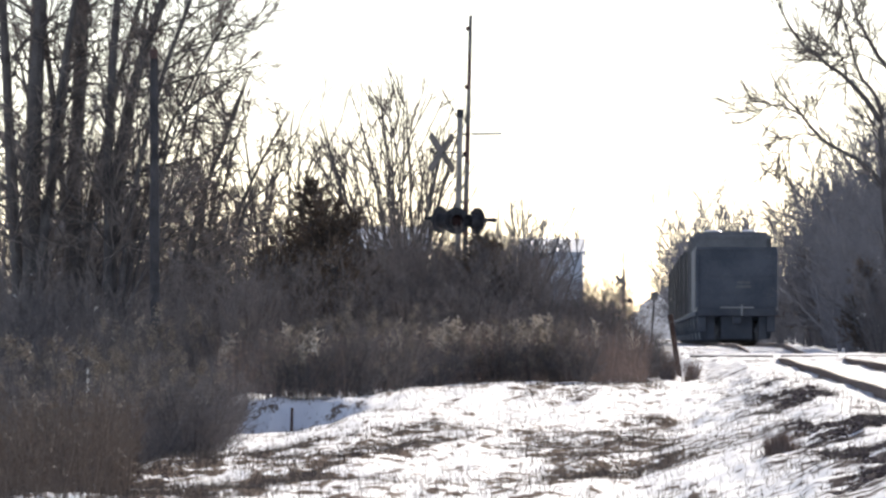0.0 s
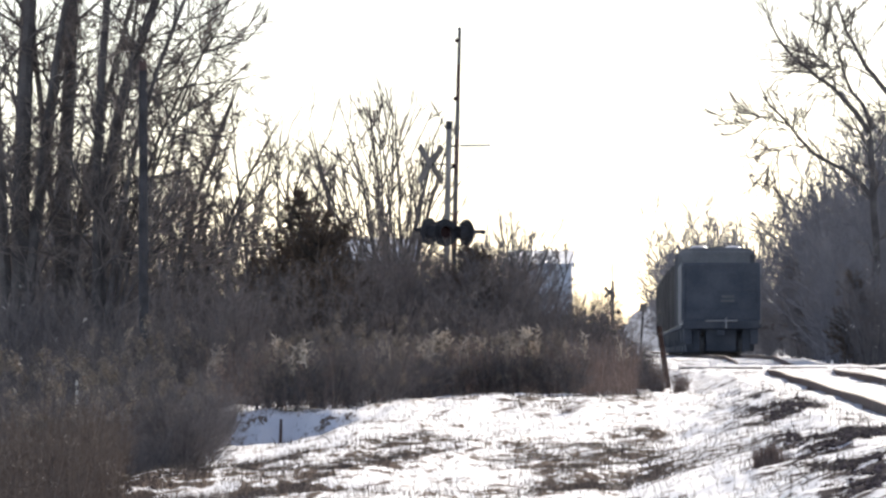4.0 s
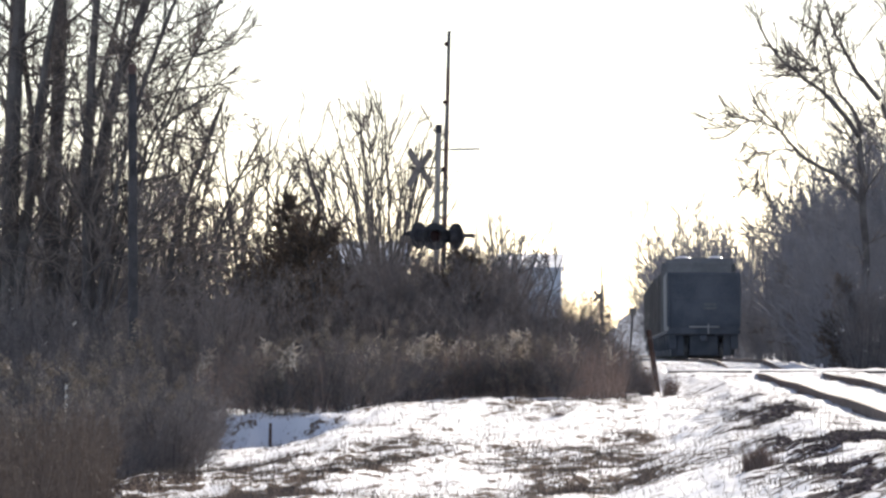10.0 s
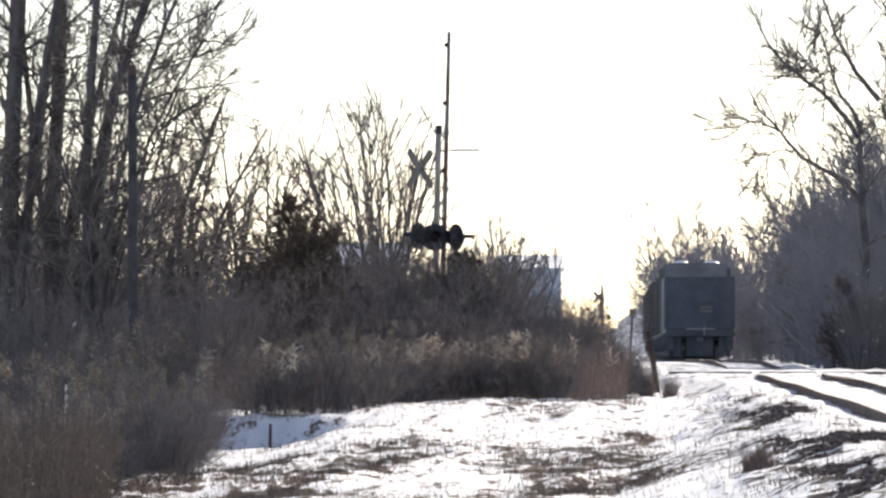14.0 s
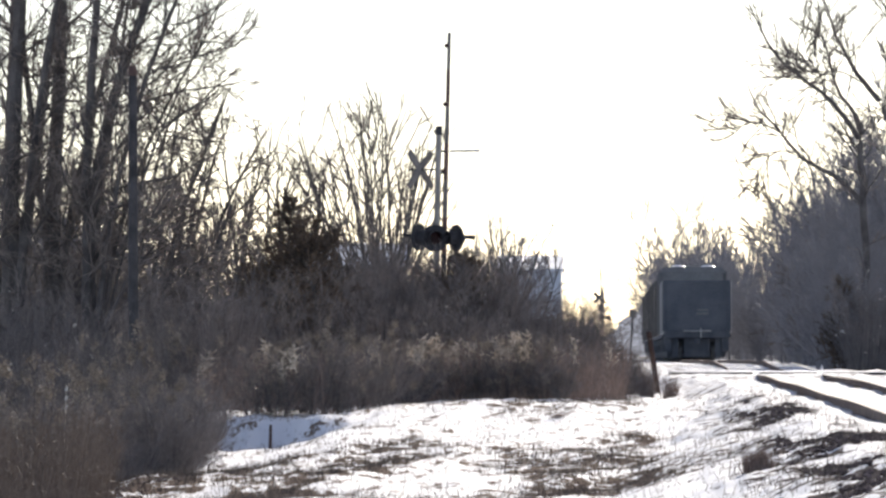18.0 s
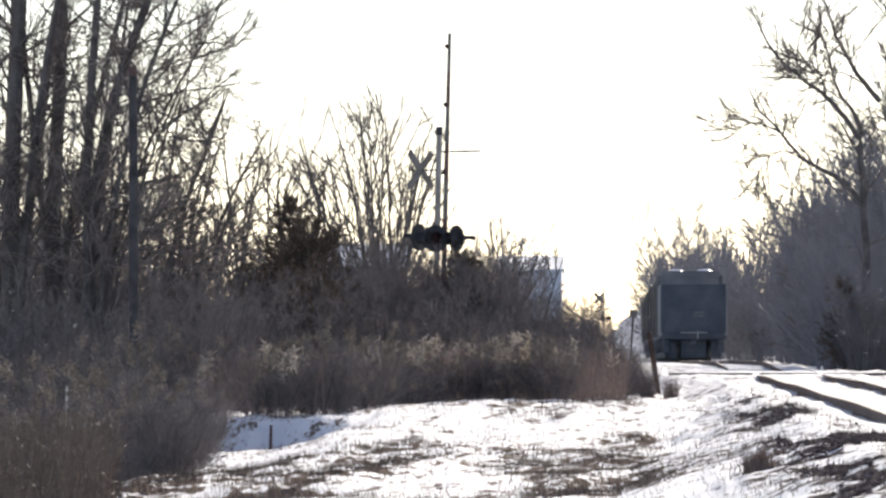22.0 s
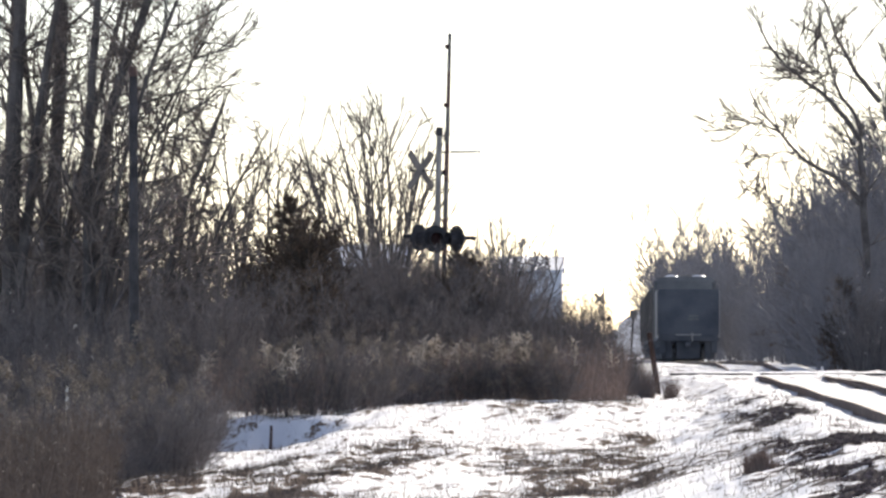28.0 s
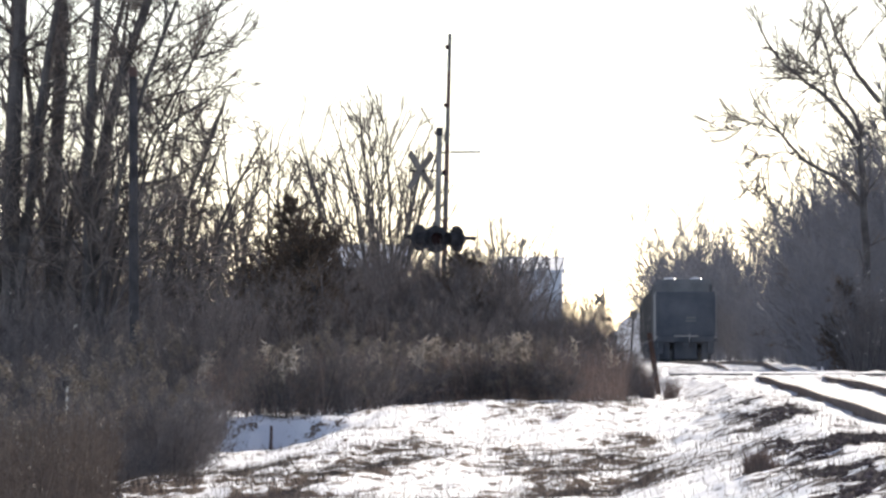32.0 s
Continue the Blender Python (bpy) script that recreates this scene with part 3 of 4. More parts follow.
def scattered(templates, rows):
    """Joins copies of plant templates: rows of template number, x, y, z, turn, width scale, height scale."""
    pieces = []
    for k, x, y, z, turn, w, h in rows:
        v, f = templates[int(k)]
        c, s = math.cos(turn), math.sin(turn)
        pieces.append((np.stack([(v[:, 0] * c - v[:, 1] * s) * w + x, (v[:, 0] * s + v[:, 1] * c) * w + y, v[:, 2] * h + z], -1), f))
    return joined(pieces)


def tree_meshes(seed, stems=(), limbs=9, twig_pieces=2, boughs=7, twigs=8, spurs=5, limb_size=0.42, up=0.25, angle=42, first=0.3, thick=0.45, wob=0.10, fine=0.0045, tip=0.25, fork=None, sub=0.5, twig_size=0.6, guides=None, limb_span=None):
    """Wood and twigs of a bare tree. stems: lean towards +X and towards +Y, in parts of the height, length, radius, start along X; or guides, which draws the stems itself."""
    rng = np.random.default_rng(seed)
    fork = fork or angle
    if guides is not None:
        p0, r0 = guides(rng)
    else:
        st = np.array(stems, float)
        p = np.stack([st[:, 4], st[:, 4] * 0.3, np.full(len(st), -0.2)], -1)
        d = np.stack([st[:, 0], st[:, 1], np.ones(len(st))], -1)
        p0, r0 = chains(rng, p, d, st[:, 2], st[:, 3], 9, wob * 0.6, 0.12, tip)
    start, way, span, girth = sprout(rng, p0, r0, limbs, first, 0.96, angle, limb_size, thick)
    if limb_span:
        span = rng.uniform(*limb_span, len(span))
    p1, r1 = chains(rng, start, way, span, np.minimum(girth, 0.012 * span + 0.01), 6, wob, up, tip)
    p2, r2 = chains(rng, *sprout(rng, p1, r1, boughs, 0.15, 0.88, fork, sub, 0.62), 4, wob, up * 0.7)
    r1 = np.maximum(r1, fine * 2.6)
    r2 = np.maximum(r2, fine * 1.7)
    p3, r3 = chains(rng, *sprout(rng, p2, r2, twigs, 0.15, 0.78, fork, twig_size, 0.65), twig_pieces, wob, up * 0.5)
    r3 = np.maximum(np.minimum(r3, fine * 2), fine)
    wood = joined([tubes(p0, r0, 8), tubes(p1, r1, 5)])
    parts = [tubes(p2, r2, 3), tubes(p3, r3, 3)]
    if spurs:
        p4, r4 = chains(rng, *sprout(rng, p3, r3, spurs, 0.15, 0.55, fork, 0.7, 0.8), 1, wob, up * 0.4)
        parts.append(tubes(p4, np.maximum(r4, fine * 0.8), 3))
    return wood, joined(parts)


def bowed(stems, foot):
    """Trunks that lean and bow: rows of place along X, lean, bow, radius, height and side lean; the wood thins upwards."""
    def guides(rng):
        pts, rad = [], []
        for x, lean, bow, r, top, aside in stems:
            h = np.linspace(0, top, 12)
            over = np.maximum(0, h - foot)
            sway = np.cumsum(rng.normal(0, 0.035, 12)) * 0.6
            pts.append(np.stack([x + lean * (h - foot) + bow * over ** 2 + sway, aside * h + np.cumsum(rng.normal(0, 0.05, 12)), h - 0.3], -1))
            rad.append(r * (1.08 - 0.62 * h / top))
        return np.stack(pts), np.stack(rad)
    return guides


def along(limbs):
    """Limbs that follow a few turning points: rows of radius, the share of it left at the end, and (x, z) points, smoothed and roughened."""
    def guides(rng):
        pts, rad = [], []
        for r, thin, way in limbs:
            way = np.array(way, float)
            f = np.linspace(0, len(way) - 1, 13)
            x, z = np.interp(f, np.arange(len(way)), way[:, 0]), np.interp(f, np.arange(len(way)), way[:, 1])
            x[1:-1], z[1:-1] = (x[:-2] + 2 * x[1:-1] + x[2:]) / 4, (z[:-2] + 2 * z[1:-1] + z[2:]) / 4
            pts.append(np.stack([x + rng.normal(0, 0.02, 13), np.cumsum(rng.normal(0, 0.06, 13)) * (thin < 0.6), z + rng.normal(0, 0.02, 13)], -1))
            rad.append(r * (1 - (1 - thin) * np.linspace(0, 1, 13)))
        return np.stack(pts), np.stack(rad)
    return guides


def tree(name, seed, m, label, category="tree", bark=BARK, twig=TWIG, group="", **kw):
    wood, crown = tree_meshes(seed, **kw)
    t = thing(name, m, label, category, group)
    part("trunk", mesh_of("trunk", *wood, bark), bark, t)
    part("crown", mesh_of("crown", *crown, twig), twig, t)
    return t


def shrub_template(seed, height, stems=14, spread=0.5, branches=8, twigs=7, spurs=2, fine=0.007):
    rng = np.random.default_rng(seed)
    a = rng.uniform(0, 2 * np.pi, stems)
    lean = spread * np.sqrt(rng.uniform(0, 1, stems))
    p = np.stack([0.25 * np.cos(a) * rng.uniform(0, 1, stems), 0.25 * np.sin(a) * rng.uniform(0, 1, stems), np.full(stems, -0.15)], -1)
    d = np.stack([np.cos(a) * lean, np.sin(a) * lean, np.ones(stems)], -1)
    p0, r0 = chains(rng, p, d, height * rng.uniform(0.6, 1.05, stems), rng.uniform(0.010, 0.02, stems), 5, 0.10, 0.1)
    p1, r1 = chains(rng, *sprout(rng, p0, r0, branches, 0.08, 1.0, 40, 0.38, 0.55), 3, 0.14, 0.25)
    r1 = np.maximum(r1, fine * 1.2)
    p2, r2 = chains(rng, *sprout(rng, p1, r1, twigs, 0.1, 1.0, 45, 0.55, 0.7), 1, 0.16, 0.2)
    r2 = np.maximum(r2, fine)
    pieces = [tubes(p1, r1), tubes(p2, r2)]
    if spurs:
        p3, r3 = chains(rng, *sprout(rng, p2, r2, spurs, 0.2, 1.0, 45, 0.6, 0.9), 1, 0.1, 0.1)
        pieces.append(tubes(p3, np.maximum(r3, fine * 0.9)))
    return tubes(p0, r0, 4), joined(pieces)


def at(u, d):
    """Sideways place at the distance d on the sight line that lies u thousandths to the right of the track's way."""
    return u * d / 1000.0


# tall trees at the left edge
rngp = random.Random(21)
BIG = (
    # x, y, seed, trunks (place along X, lean, bow, radius, height, side lean)
    (-12.1, 170, 31, ((0.0, 0.0, 0.004, 0.2, 13, 0.02), (0.25, 0.06, 0.012, 0.11, 12, -0.03), (-0.3, -0.05, 0.0, 0.14, 12, 0.05))),
    (-11.4, 171, 32, ((0.0, 0.035, 0.001, 0.19, 13, 0.02), (0.2, 0.10, 0.016, 0.085, 12, 0.04), (0.1, -0.10, -0.004, 0.09, 12, 0.0))),
    (-10.45, 169, 33, ((0.0, -0.02, 0.034, 0.15, 12, 0.02), (-0.03, -0.03, 0.010, 0.12, 13, -0.03), (0.2, 0.10, 0.026, 0.07, 11, -0.05), (0.3, 0.15, 0.045, 0.045, 9.2, 0.02), (0.45, 0.2, 0.03, 0.04, 8.2, -0.03))),
    (-11.0, 174, 37, ((0.0, 0.16, 0.012, 0.1, 12, 0.0), (0.3, 0.10, 0.004, 0.06, 11, 0.04))),
    (-12.8, 178, 34, ((0.0, 0.03, 0.0, 0.18, 13, 0.02), (0.3, 0.1, 0.004, 0.13, 12, 0.02))),
)
for x, y, seed, trunks in BIG:
    tree("bare_tree", seed, pose(x, y, float(ground_z(x, y))), "tall dark bare tree with several leaning trunks", group="bare trees by the verge",
         guides=bowed(trunks, 3.6), limbs=20, boughs=7, twigs=7, spurs=0, limb_span=(0.9, 3.4), up=0.4, angle=52, first=0.16, thick=0.3, wob=0.17, fine=0.0062, fork=46, sub=0.5, twig_size=0.7)
# a dense web of twigs to the right of the tall trees, lower towards the track
for x, y, seed, h, n in ((-9.75, 173, 35, 8.3, 5), (-9.35, 178, 36, 7.4, 5), (-8.9, 175, 39, 6.5, 4)):
    r = random.Random(seed)
    trunks = [(r.uniform(-0.25, 0.25), r.uniform(-0.1, 0.16), r.uniform(0.0, 0.035), 0.05, h * r.uniform(0.8, 1.0), r.uniform(-0.06, 0.06)) for _ in range(n)]
    tree("bare_tree", seed, pose(x, y, float(ground_z(x, y))), "small bare tree with a dense web of fine twigs", group="bare trees by the verge",
         guides=bowed(trunks, 1.0), limbs=11, boughs=7, twigs=7, spurs=0, limb_size=0.3, up=0.18, angle=58, first=0.12, thick=0.4, wob=0.14, fine=0.0062, fork=50, sub=0.5, twig_size=0.7)

# thin young trees in the middle
SAPLINGS = (
    (-8.9, 192, 41, 6.6, 5), (-8.1, 191, 42, 6.9, 5), (-7.2, 190, 43, 5.9, 4), (-9.6, 188, 44, 5.6, 5), (-6.7, 204, 45, 5.6, 4),
    (-6.35, 232, 46, 7.7, 12), (-6.5, 236, 47, 7.2, 8), (-2.55, 191, 48, 4.5, 4), (-1.85, 189, 49, 3.7, 3), (-3.05, 205, 50, 4.4, 4),
)
for x, y, seed, h, n in SAPLINGS:
    r = random.Random(seed)
    stems = [(r.uniform(-0.34, 0.34) if n > 5 else r.uniform(-0.32, 0.32), r.uniform(-0.2, 0.2), h * r.uniform(0.75, 1.05), 0.05 * h / 6 * r.uniform(0.7, 1.2), r.uniform(-0.3, 0.3)) for _ in range(n)]
    tree("young_tree", seed, pose(x, y, float(ground_z(x, y))), "slender bare young tree with upright forked stems", group="young bare trees",
         stems=stems, limbs=9 if h > 5 else 5, boughs=3, twigs=3, spurs=0, limb_size=0.42, up=0.25, angle=30, first=0.15, thick=0.6, wob=0.08, fine=0.0058 if y < 215 else 0.0064, tip=0.3, fork=30, sub=0.6, twig_size=0.85)

# the trees that reach over the track from the right; limbs run from the trunk's fork outwards and up, over their foot
REACHING = (
    (0.13, 0.7, ((0, -0.3), (0.05, 2.6), (-0.05, 5.2), (-0.15, 6.9))),
    (0.085, 0.3, ((-0.15, 6.8), (-0.65, 7.5), (-1.15, 8.05), (-2.15, 8.8), (-2.75, 9.4), (-3.1, 10.3))),
    (0.07, 0.3, ((-0.1, 6.9), (-0.3, 7.6), (-0.65, 7.9), (-0.9, 8.5), (-1.05, 9.3), (-1.4, 10.4))),
    (0.075, 0.3, ((-0.1, 5.0), (-0.9, 5.8), (-1.55, 6.05), (-1.95, 6.4), (-2.35, 6.95), (-3.05, 7.6), (-3.45, 8.6))),
    (0.028, 0.3, ((-1.95, 6.4), (-2.4, 6.45), (-2.75, 6.3), (-3.05, 5.9), (-3.3, 5.3))),
    (0.035, 0.3, ((-2.35, 6.95), (-2.9, 7.2), (-3.4, 7.25), (-3.8, 6.9))),
    (0.03, 0.3, ((-1.1, 8.0), (-1.25, 8.6), (-1.7, 9.2), (-1.75, 10.0))),
)
tree("bare_tree", 61, pose(7.2, 242, float(ground_z(7.2, 242))), "large bare tree spreading thin arching branches over the track", group="bare trees by the track",
     guides=along(REACHING), limbs=12, boughs=4, twigs=4, spurs=0, limb_span=(0.5, 1.7), up=0.35, angle=44, first=0.3, thick=0.34, wob=0.16, fine=0.0072, tip=0.3, fork=36, sub=0.62, twig_size=0.75)
SECOND = (
    (0.13, 0.7, ((0, -0.3), (0.0, 3.0), (-0.2, 6.5), (-0.9, 7.9))),
    (0.085, 0.3, ((-0.9, 7.9), (-1.4, 8.5), (-1.85, 9.2), (-2.25, 10.1), (-2.5, 11.0))),
    (0.07, 0.3, ((-0.2, 6.5), (-0.5, 8.5), (-0.65, 10.5), (-0.6, 12.0))),
    (0.03, 0.3, ((-1.3, 8.4), (-2.0, 8.8), (-2.7, 8.7), (-3.2, 8.9))),
)
tree("bare_tree", 62, pose(8.65, 246, float(ground_z(8.65, 246))), "large bare tree spreading thin arching branches over the track", group="bare trees by the track",
     guides=along(SECOND), limbs=17, boughs=4, twigs=4, spurs=0, limb_span=(0.6, 2.0), up=0.35, angle=44, first=0.3, thick=0.34, wob=0.15, fine=0.0072, tip=0.3, fork=36, sub=0.62, twig_size=0.75)

# shrubs of the thicket
SHRUBS = [shrub_template(100 + i, 3.0, stems=15, branches=9, twigs=8, spurs=3, fine=0.0046) for i in range(5)]
SHRUB_MESHES = [(mesh_of("trunk", *a, BARK), mesh_of("crown", *b, BRUSH)) for a, b in SHRUBS]


def leaf_cloud(seed, count, height, spread, size):
    """Curled dead leaves that hang in loose clumps on a shrub of that height."""
    rng = np.random.default_rng(seed)
    knots = np.stack([rng.normal(0, spread, 14), rng.normal(0, spread, 14), height * rng.uniform(0.3, 1.02, 14)], -1)
    c = knots[rng.integers(0, 14, count)] + rng.normal(0, 0.06, (count, 3)) * np.array([1, 1, 1.5])
    a, b = unit(rng.normal(0, 1, (count, 3))), unit(rng.normal(0, 1, (count, 3)))
    b = unit(np.cross(a, b))
    k = size * rng.uniform(0.6, 1.3, (count, 1))
    curl = np.cross(a, b) * k * 0.4
    v = np.stack([c - a * k, c + b * k * 0.45 + curl, c + a * k, c - b * k * 0.45 + curl], 1)
    i = np.arange(count)[:, None] * 4
    return v.reshape(-1, 3), np.concatenate([i + np.array([[0, 1, 2]]), i + np.array([[0, 2, 3]])])


LEAF_MESHES = [mesh_of("dead_leaves", *leaf_cloud(150 + i, 1000, 3.0, 0.66, 0.042), LEAF) for i in range(4)]


def shrub(x, y, h, w, k, label="dense leafless grey-brown shrub in the thicket", group="shrubs of the thicket"):
    s = thing("shrub", pose(x, y, float(ground_z(x, y)) - 0.05, 0, 0, rngp.uniform(0, 360)) @ Matrix.Diagonal((w, w, h / 3.0, 1)), label, "shrub", group)
    part("trunk", SHRUB_MESHES[k][0], BARK, s)
    part("crown", SHRUB_MESHES[k][1], BRUSH, s)
    if group == "shrubs on the bank" and k < 4:
        part("dead_leaves", LEAF_MESHES[k % 4], LEAF, s, "curled brown dead leaves and seed heads")


def thicket_top(u):
    """Height of the thicket's outline over the eye, in thousandths of the distance, along the sideways direction u."""
    return float(np.interp(u, (-75, -60, -44, -38, -33, -30, -24, -19, -17, -13.6, -12.5, -11, -8, -6, -3.5, -1.75, 0, 1.0), (16, 12.5, 12.5, 13, 11.2, 11, 11.2, 12.2, 12, 10.8, 7, 5.4, 5.6, 7.4, 6.9, 5, 2.4, 0.8)))


for d in (176, 186, 207):
    u = -76.0
    while u < 1.0:
        uu = u + rngp.uniform(-0.9, 0.9)
        x = at(uu, d)
        top = 1.6 + thicket_top(uu) * d / 1000.0 * rngp.uniform(0.78, 1.04) - float(ground_z(x, d))
        if top > 0.7:
            shrub(x, d + rngp.uniform(-3, 3), top, 1.05 * min(1.0, 0.45 + top / 5), rngp.randrange(5))
        u += 5.1


for i in range(8):
    uu = -26.0 + 1.25 * i
    d = 209.0 + 2.5 * (i % 3)
    x = at(uu, d)
    shrub(x, d, 1.6 + 0.0118 * d * rngp.uniform(0.9, 1.03) - float(ground_z(x, d)), 0.95, rngp.randrange(5))


for x, d, h in ((-4.35, 190, 3.0), (-4.0, 192, 3.0), (-4.65, 193, 3.1), (-3.7, 191, 3.0)):
    shrub(x, d, h, 0.8, rngp.randrange(5))


# the dense hedge before the signal, and its lower end towards the track
u = -31.0
while u < 0.8:
    for d in (183, 189) if u > -13 else (188, 191):
        uu = u + rngp.uniform(-0.3, 0.3)
        x = at(uu, d)
        top = 1.6 + thicket_top(uu) * d / 1000.0 * (rngp.uniform(0.92, 1.02) if -13 < uu < -7 else rngp.uniform(1.06, 1.2)) - float(ground_z(x, d))
        shrub(x, d + rngp.uniform(-1, 1), max(0.8, top), 0.72 if uu < -13 else 0.55, rngp.randrange(5))
    u += 1.1 if u < -13 else 0.75


def cedar(x, y, h, w, seed, label):
    """An evergreen with ragged sprays on hidden limbs."""
    rng = np.random.default_rng(seed)
    c = thing("cedar", pose(x, y, float(ground_z(x, y))), label, "evergreen tree", "evergreens")
    p0, r0 = chains(rng, np.array([[0, 0, -0.2]]), np.array([[0.02, 0, 1.0]]), np.array([h]), np.array([0.035 * h]), 8, 0.03, 0.1, 0.1)
    n = 150 if y < 250 else 70
    f = rng.uniform(0.06, 0.99, n)
    a = rng.uniform(0, 2 * np.pi, n)
    base = p0[0][np.minimum((f * 8).astype(int), 7)]
    base = base + (p0[0][np.minimum((f * 8).astype(int) + 1, 8)] - base) * (f * 8 % 1)[:, None]
    length = w * (0.2 + 0.8 * (1 - f) ** 0.5) * rng.uniform(0.65, 1.15, n)
    p1, r1 = chains(rng, base, np.stack([np.cos(a), np.sin(a), rng.uniform(0.2, 0.9, n)], -1), length, np.full(n, 0.012), 3, 0.1, 0.35)
    p2, r2 = chains(rng, *sprout(rng, p1, r1, 9, 0.15, 1.0, 40, 0.42), 2, 0.15, 0.4)
    r2 = np.maximum(r2, 0.006)
    p3, r3 = chains(rng, *sprout(rng, p2, r2, 8, 0.1, 1.0, 38, 0.5), 1, 0.1, 0.2)
    part("trunk", mesh_of("trunk", *joined([tubes(p0, r0, 7), tubes(p1, r1, 3)]), BARK), BARK, c)
    part("foliage", mesh_of("foliage", *joined([tubes(p2, r2 * 2.2, 3), tubes(p3, np.maximum(r3, 0.014), 3)]), CEDAR), CEDAR, c)


cedar(-7.05, 184, 4.45, 1.7, 71, "dark ragged evergreen among bare shrubs")
cedar(-7.75, 186, 3.3, 1.7, 72, "small dark evergreen beside a larger one")
cedar(-6.35, 182, 4.1, 1.5, 77, "small dark evergreen beside a larger one")
cedar(-3.3, 188, 3.35, 1.2, 73, "small dark evergreen below the signal")
for x, y, h, w, seed in ((6.6, 240.5, 2.9, 1.0, 78), (7.3, 239, 2.2, 0.9, 79), (8.2, 345, 6.2, 2.4, 74), (10.4, 352, 7.0, 2.4, 75), (9.4, 330, 4.4, 1.8, 76)):
    cedar(x, y, h, w, seed, "dark evergreen in the tree row by the track")


# ---- far woods, joined ----
FAR_TEMPLATES = []
for i in range(4):
    r = random.Random(200 + i)
    w_, c_ = tree_meshes(200 + i, [(r.uniform(-0.12, 0.12), r.uniform(-0.1, 0.1), 9 * r.uniform(0.8, 1.05), 0.08, r.uniform(-0.3, 0.3)) for _ in range(3)],
                         limbs=7, boughs=5, twigs=4, twig_pieces=1, spurs=0, limb_size=0.36, up=0.3, angle=44, first=0.04, fine=0.0125)
    FAR_TEMPLATES.append(joined([w_, c_]))
for i in range(3):
    a_, b_ = shrub_template(230 + i, 9.0, 9, 0.42, 9, 7, 0, 0.017)
    FAR_TEMPLATES.append(joined([a_, b_]))
for i in range(2):
    a_, b_ = shrub_template(240 + i, 9.0, 10, 0.5, 9, 8, 2, 0.009)
    FAR_TEMPLATES.append(joined([a_, b_]))


def row_of_trees(name, label, seed, count, xr, yr, hr, kinds=(0, 1, 2, 3), mat=HAZYWOOD):
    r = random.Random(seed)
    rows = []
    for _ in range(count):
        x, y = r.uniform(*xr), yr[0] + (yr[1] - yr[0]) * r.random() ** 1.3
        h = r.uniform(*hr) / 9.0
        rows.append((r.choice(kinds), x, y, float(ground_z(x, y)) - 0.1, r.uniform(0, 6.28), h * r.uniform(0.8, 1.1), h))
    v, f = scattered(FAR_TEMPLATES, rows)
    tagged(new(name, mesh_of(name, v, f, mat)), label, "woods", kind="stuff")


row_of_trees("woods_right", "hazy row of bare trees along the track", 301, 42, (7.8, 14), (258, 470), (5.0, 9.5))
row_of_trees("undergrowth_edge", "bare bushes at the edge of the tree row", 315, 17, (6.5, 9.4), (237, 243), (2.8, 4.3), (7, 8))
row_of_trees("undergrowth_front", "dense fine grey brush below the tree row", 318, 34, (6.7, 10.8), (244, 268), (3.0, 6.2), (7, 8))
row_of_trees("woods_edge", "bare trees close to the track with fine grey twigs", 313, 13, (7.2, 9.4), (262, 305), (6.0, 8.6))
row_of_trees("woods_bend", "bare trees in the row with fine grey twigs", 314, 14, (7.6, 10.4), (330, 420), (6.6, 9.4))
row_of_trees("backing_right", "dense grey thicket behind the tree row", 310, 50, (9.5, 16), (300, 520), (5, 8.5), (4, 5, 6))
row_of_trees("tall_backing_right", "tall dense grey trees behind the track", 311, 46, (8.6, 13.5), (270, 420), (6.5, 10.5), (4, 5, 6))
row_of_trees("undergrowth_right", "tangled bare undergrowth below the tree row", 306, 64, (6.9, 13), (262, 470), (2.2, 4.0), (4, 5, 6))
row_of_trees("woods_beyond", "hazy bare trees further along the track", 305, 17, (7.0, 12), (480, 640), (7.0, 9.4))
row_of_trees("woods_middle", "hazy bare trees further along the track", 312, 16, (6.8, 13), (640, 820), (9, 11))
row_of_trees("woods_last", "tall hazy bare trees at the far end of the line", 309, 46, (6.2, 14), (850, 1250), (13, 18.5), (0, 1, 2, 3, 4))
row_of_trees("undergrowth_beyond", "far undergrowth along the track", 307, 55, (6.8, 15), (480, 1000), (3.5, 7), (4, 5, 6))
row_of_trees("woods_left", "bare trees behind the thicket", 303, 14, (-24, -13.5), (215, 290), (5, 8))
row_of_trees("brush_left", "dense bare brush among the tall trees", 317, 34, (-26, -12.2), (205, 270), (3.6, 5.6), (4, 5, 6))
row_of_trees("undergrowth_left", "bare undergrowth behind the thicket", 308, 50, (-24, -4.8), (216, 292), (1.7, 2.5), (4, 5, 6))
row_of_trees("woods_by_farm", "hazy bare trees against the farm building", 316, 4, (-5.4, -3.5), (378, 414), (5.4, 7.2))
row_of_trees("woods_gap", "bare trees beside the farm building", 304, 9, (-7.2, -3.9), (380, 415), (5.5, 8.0))


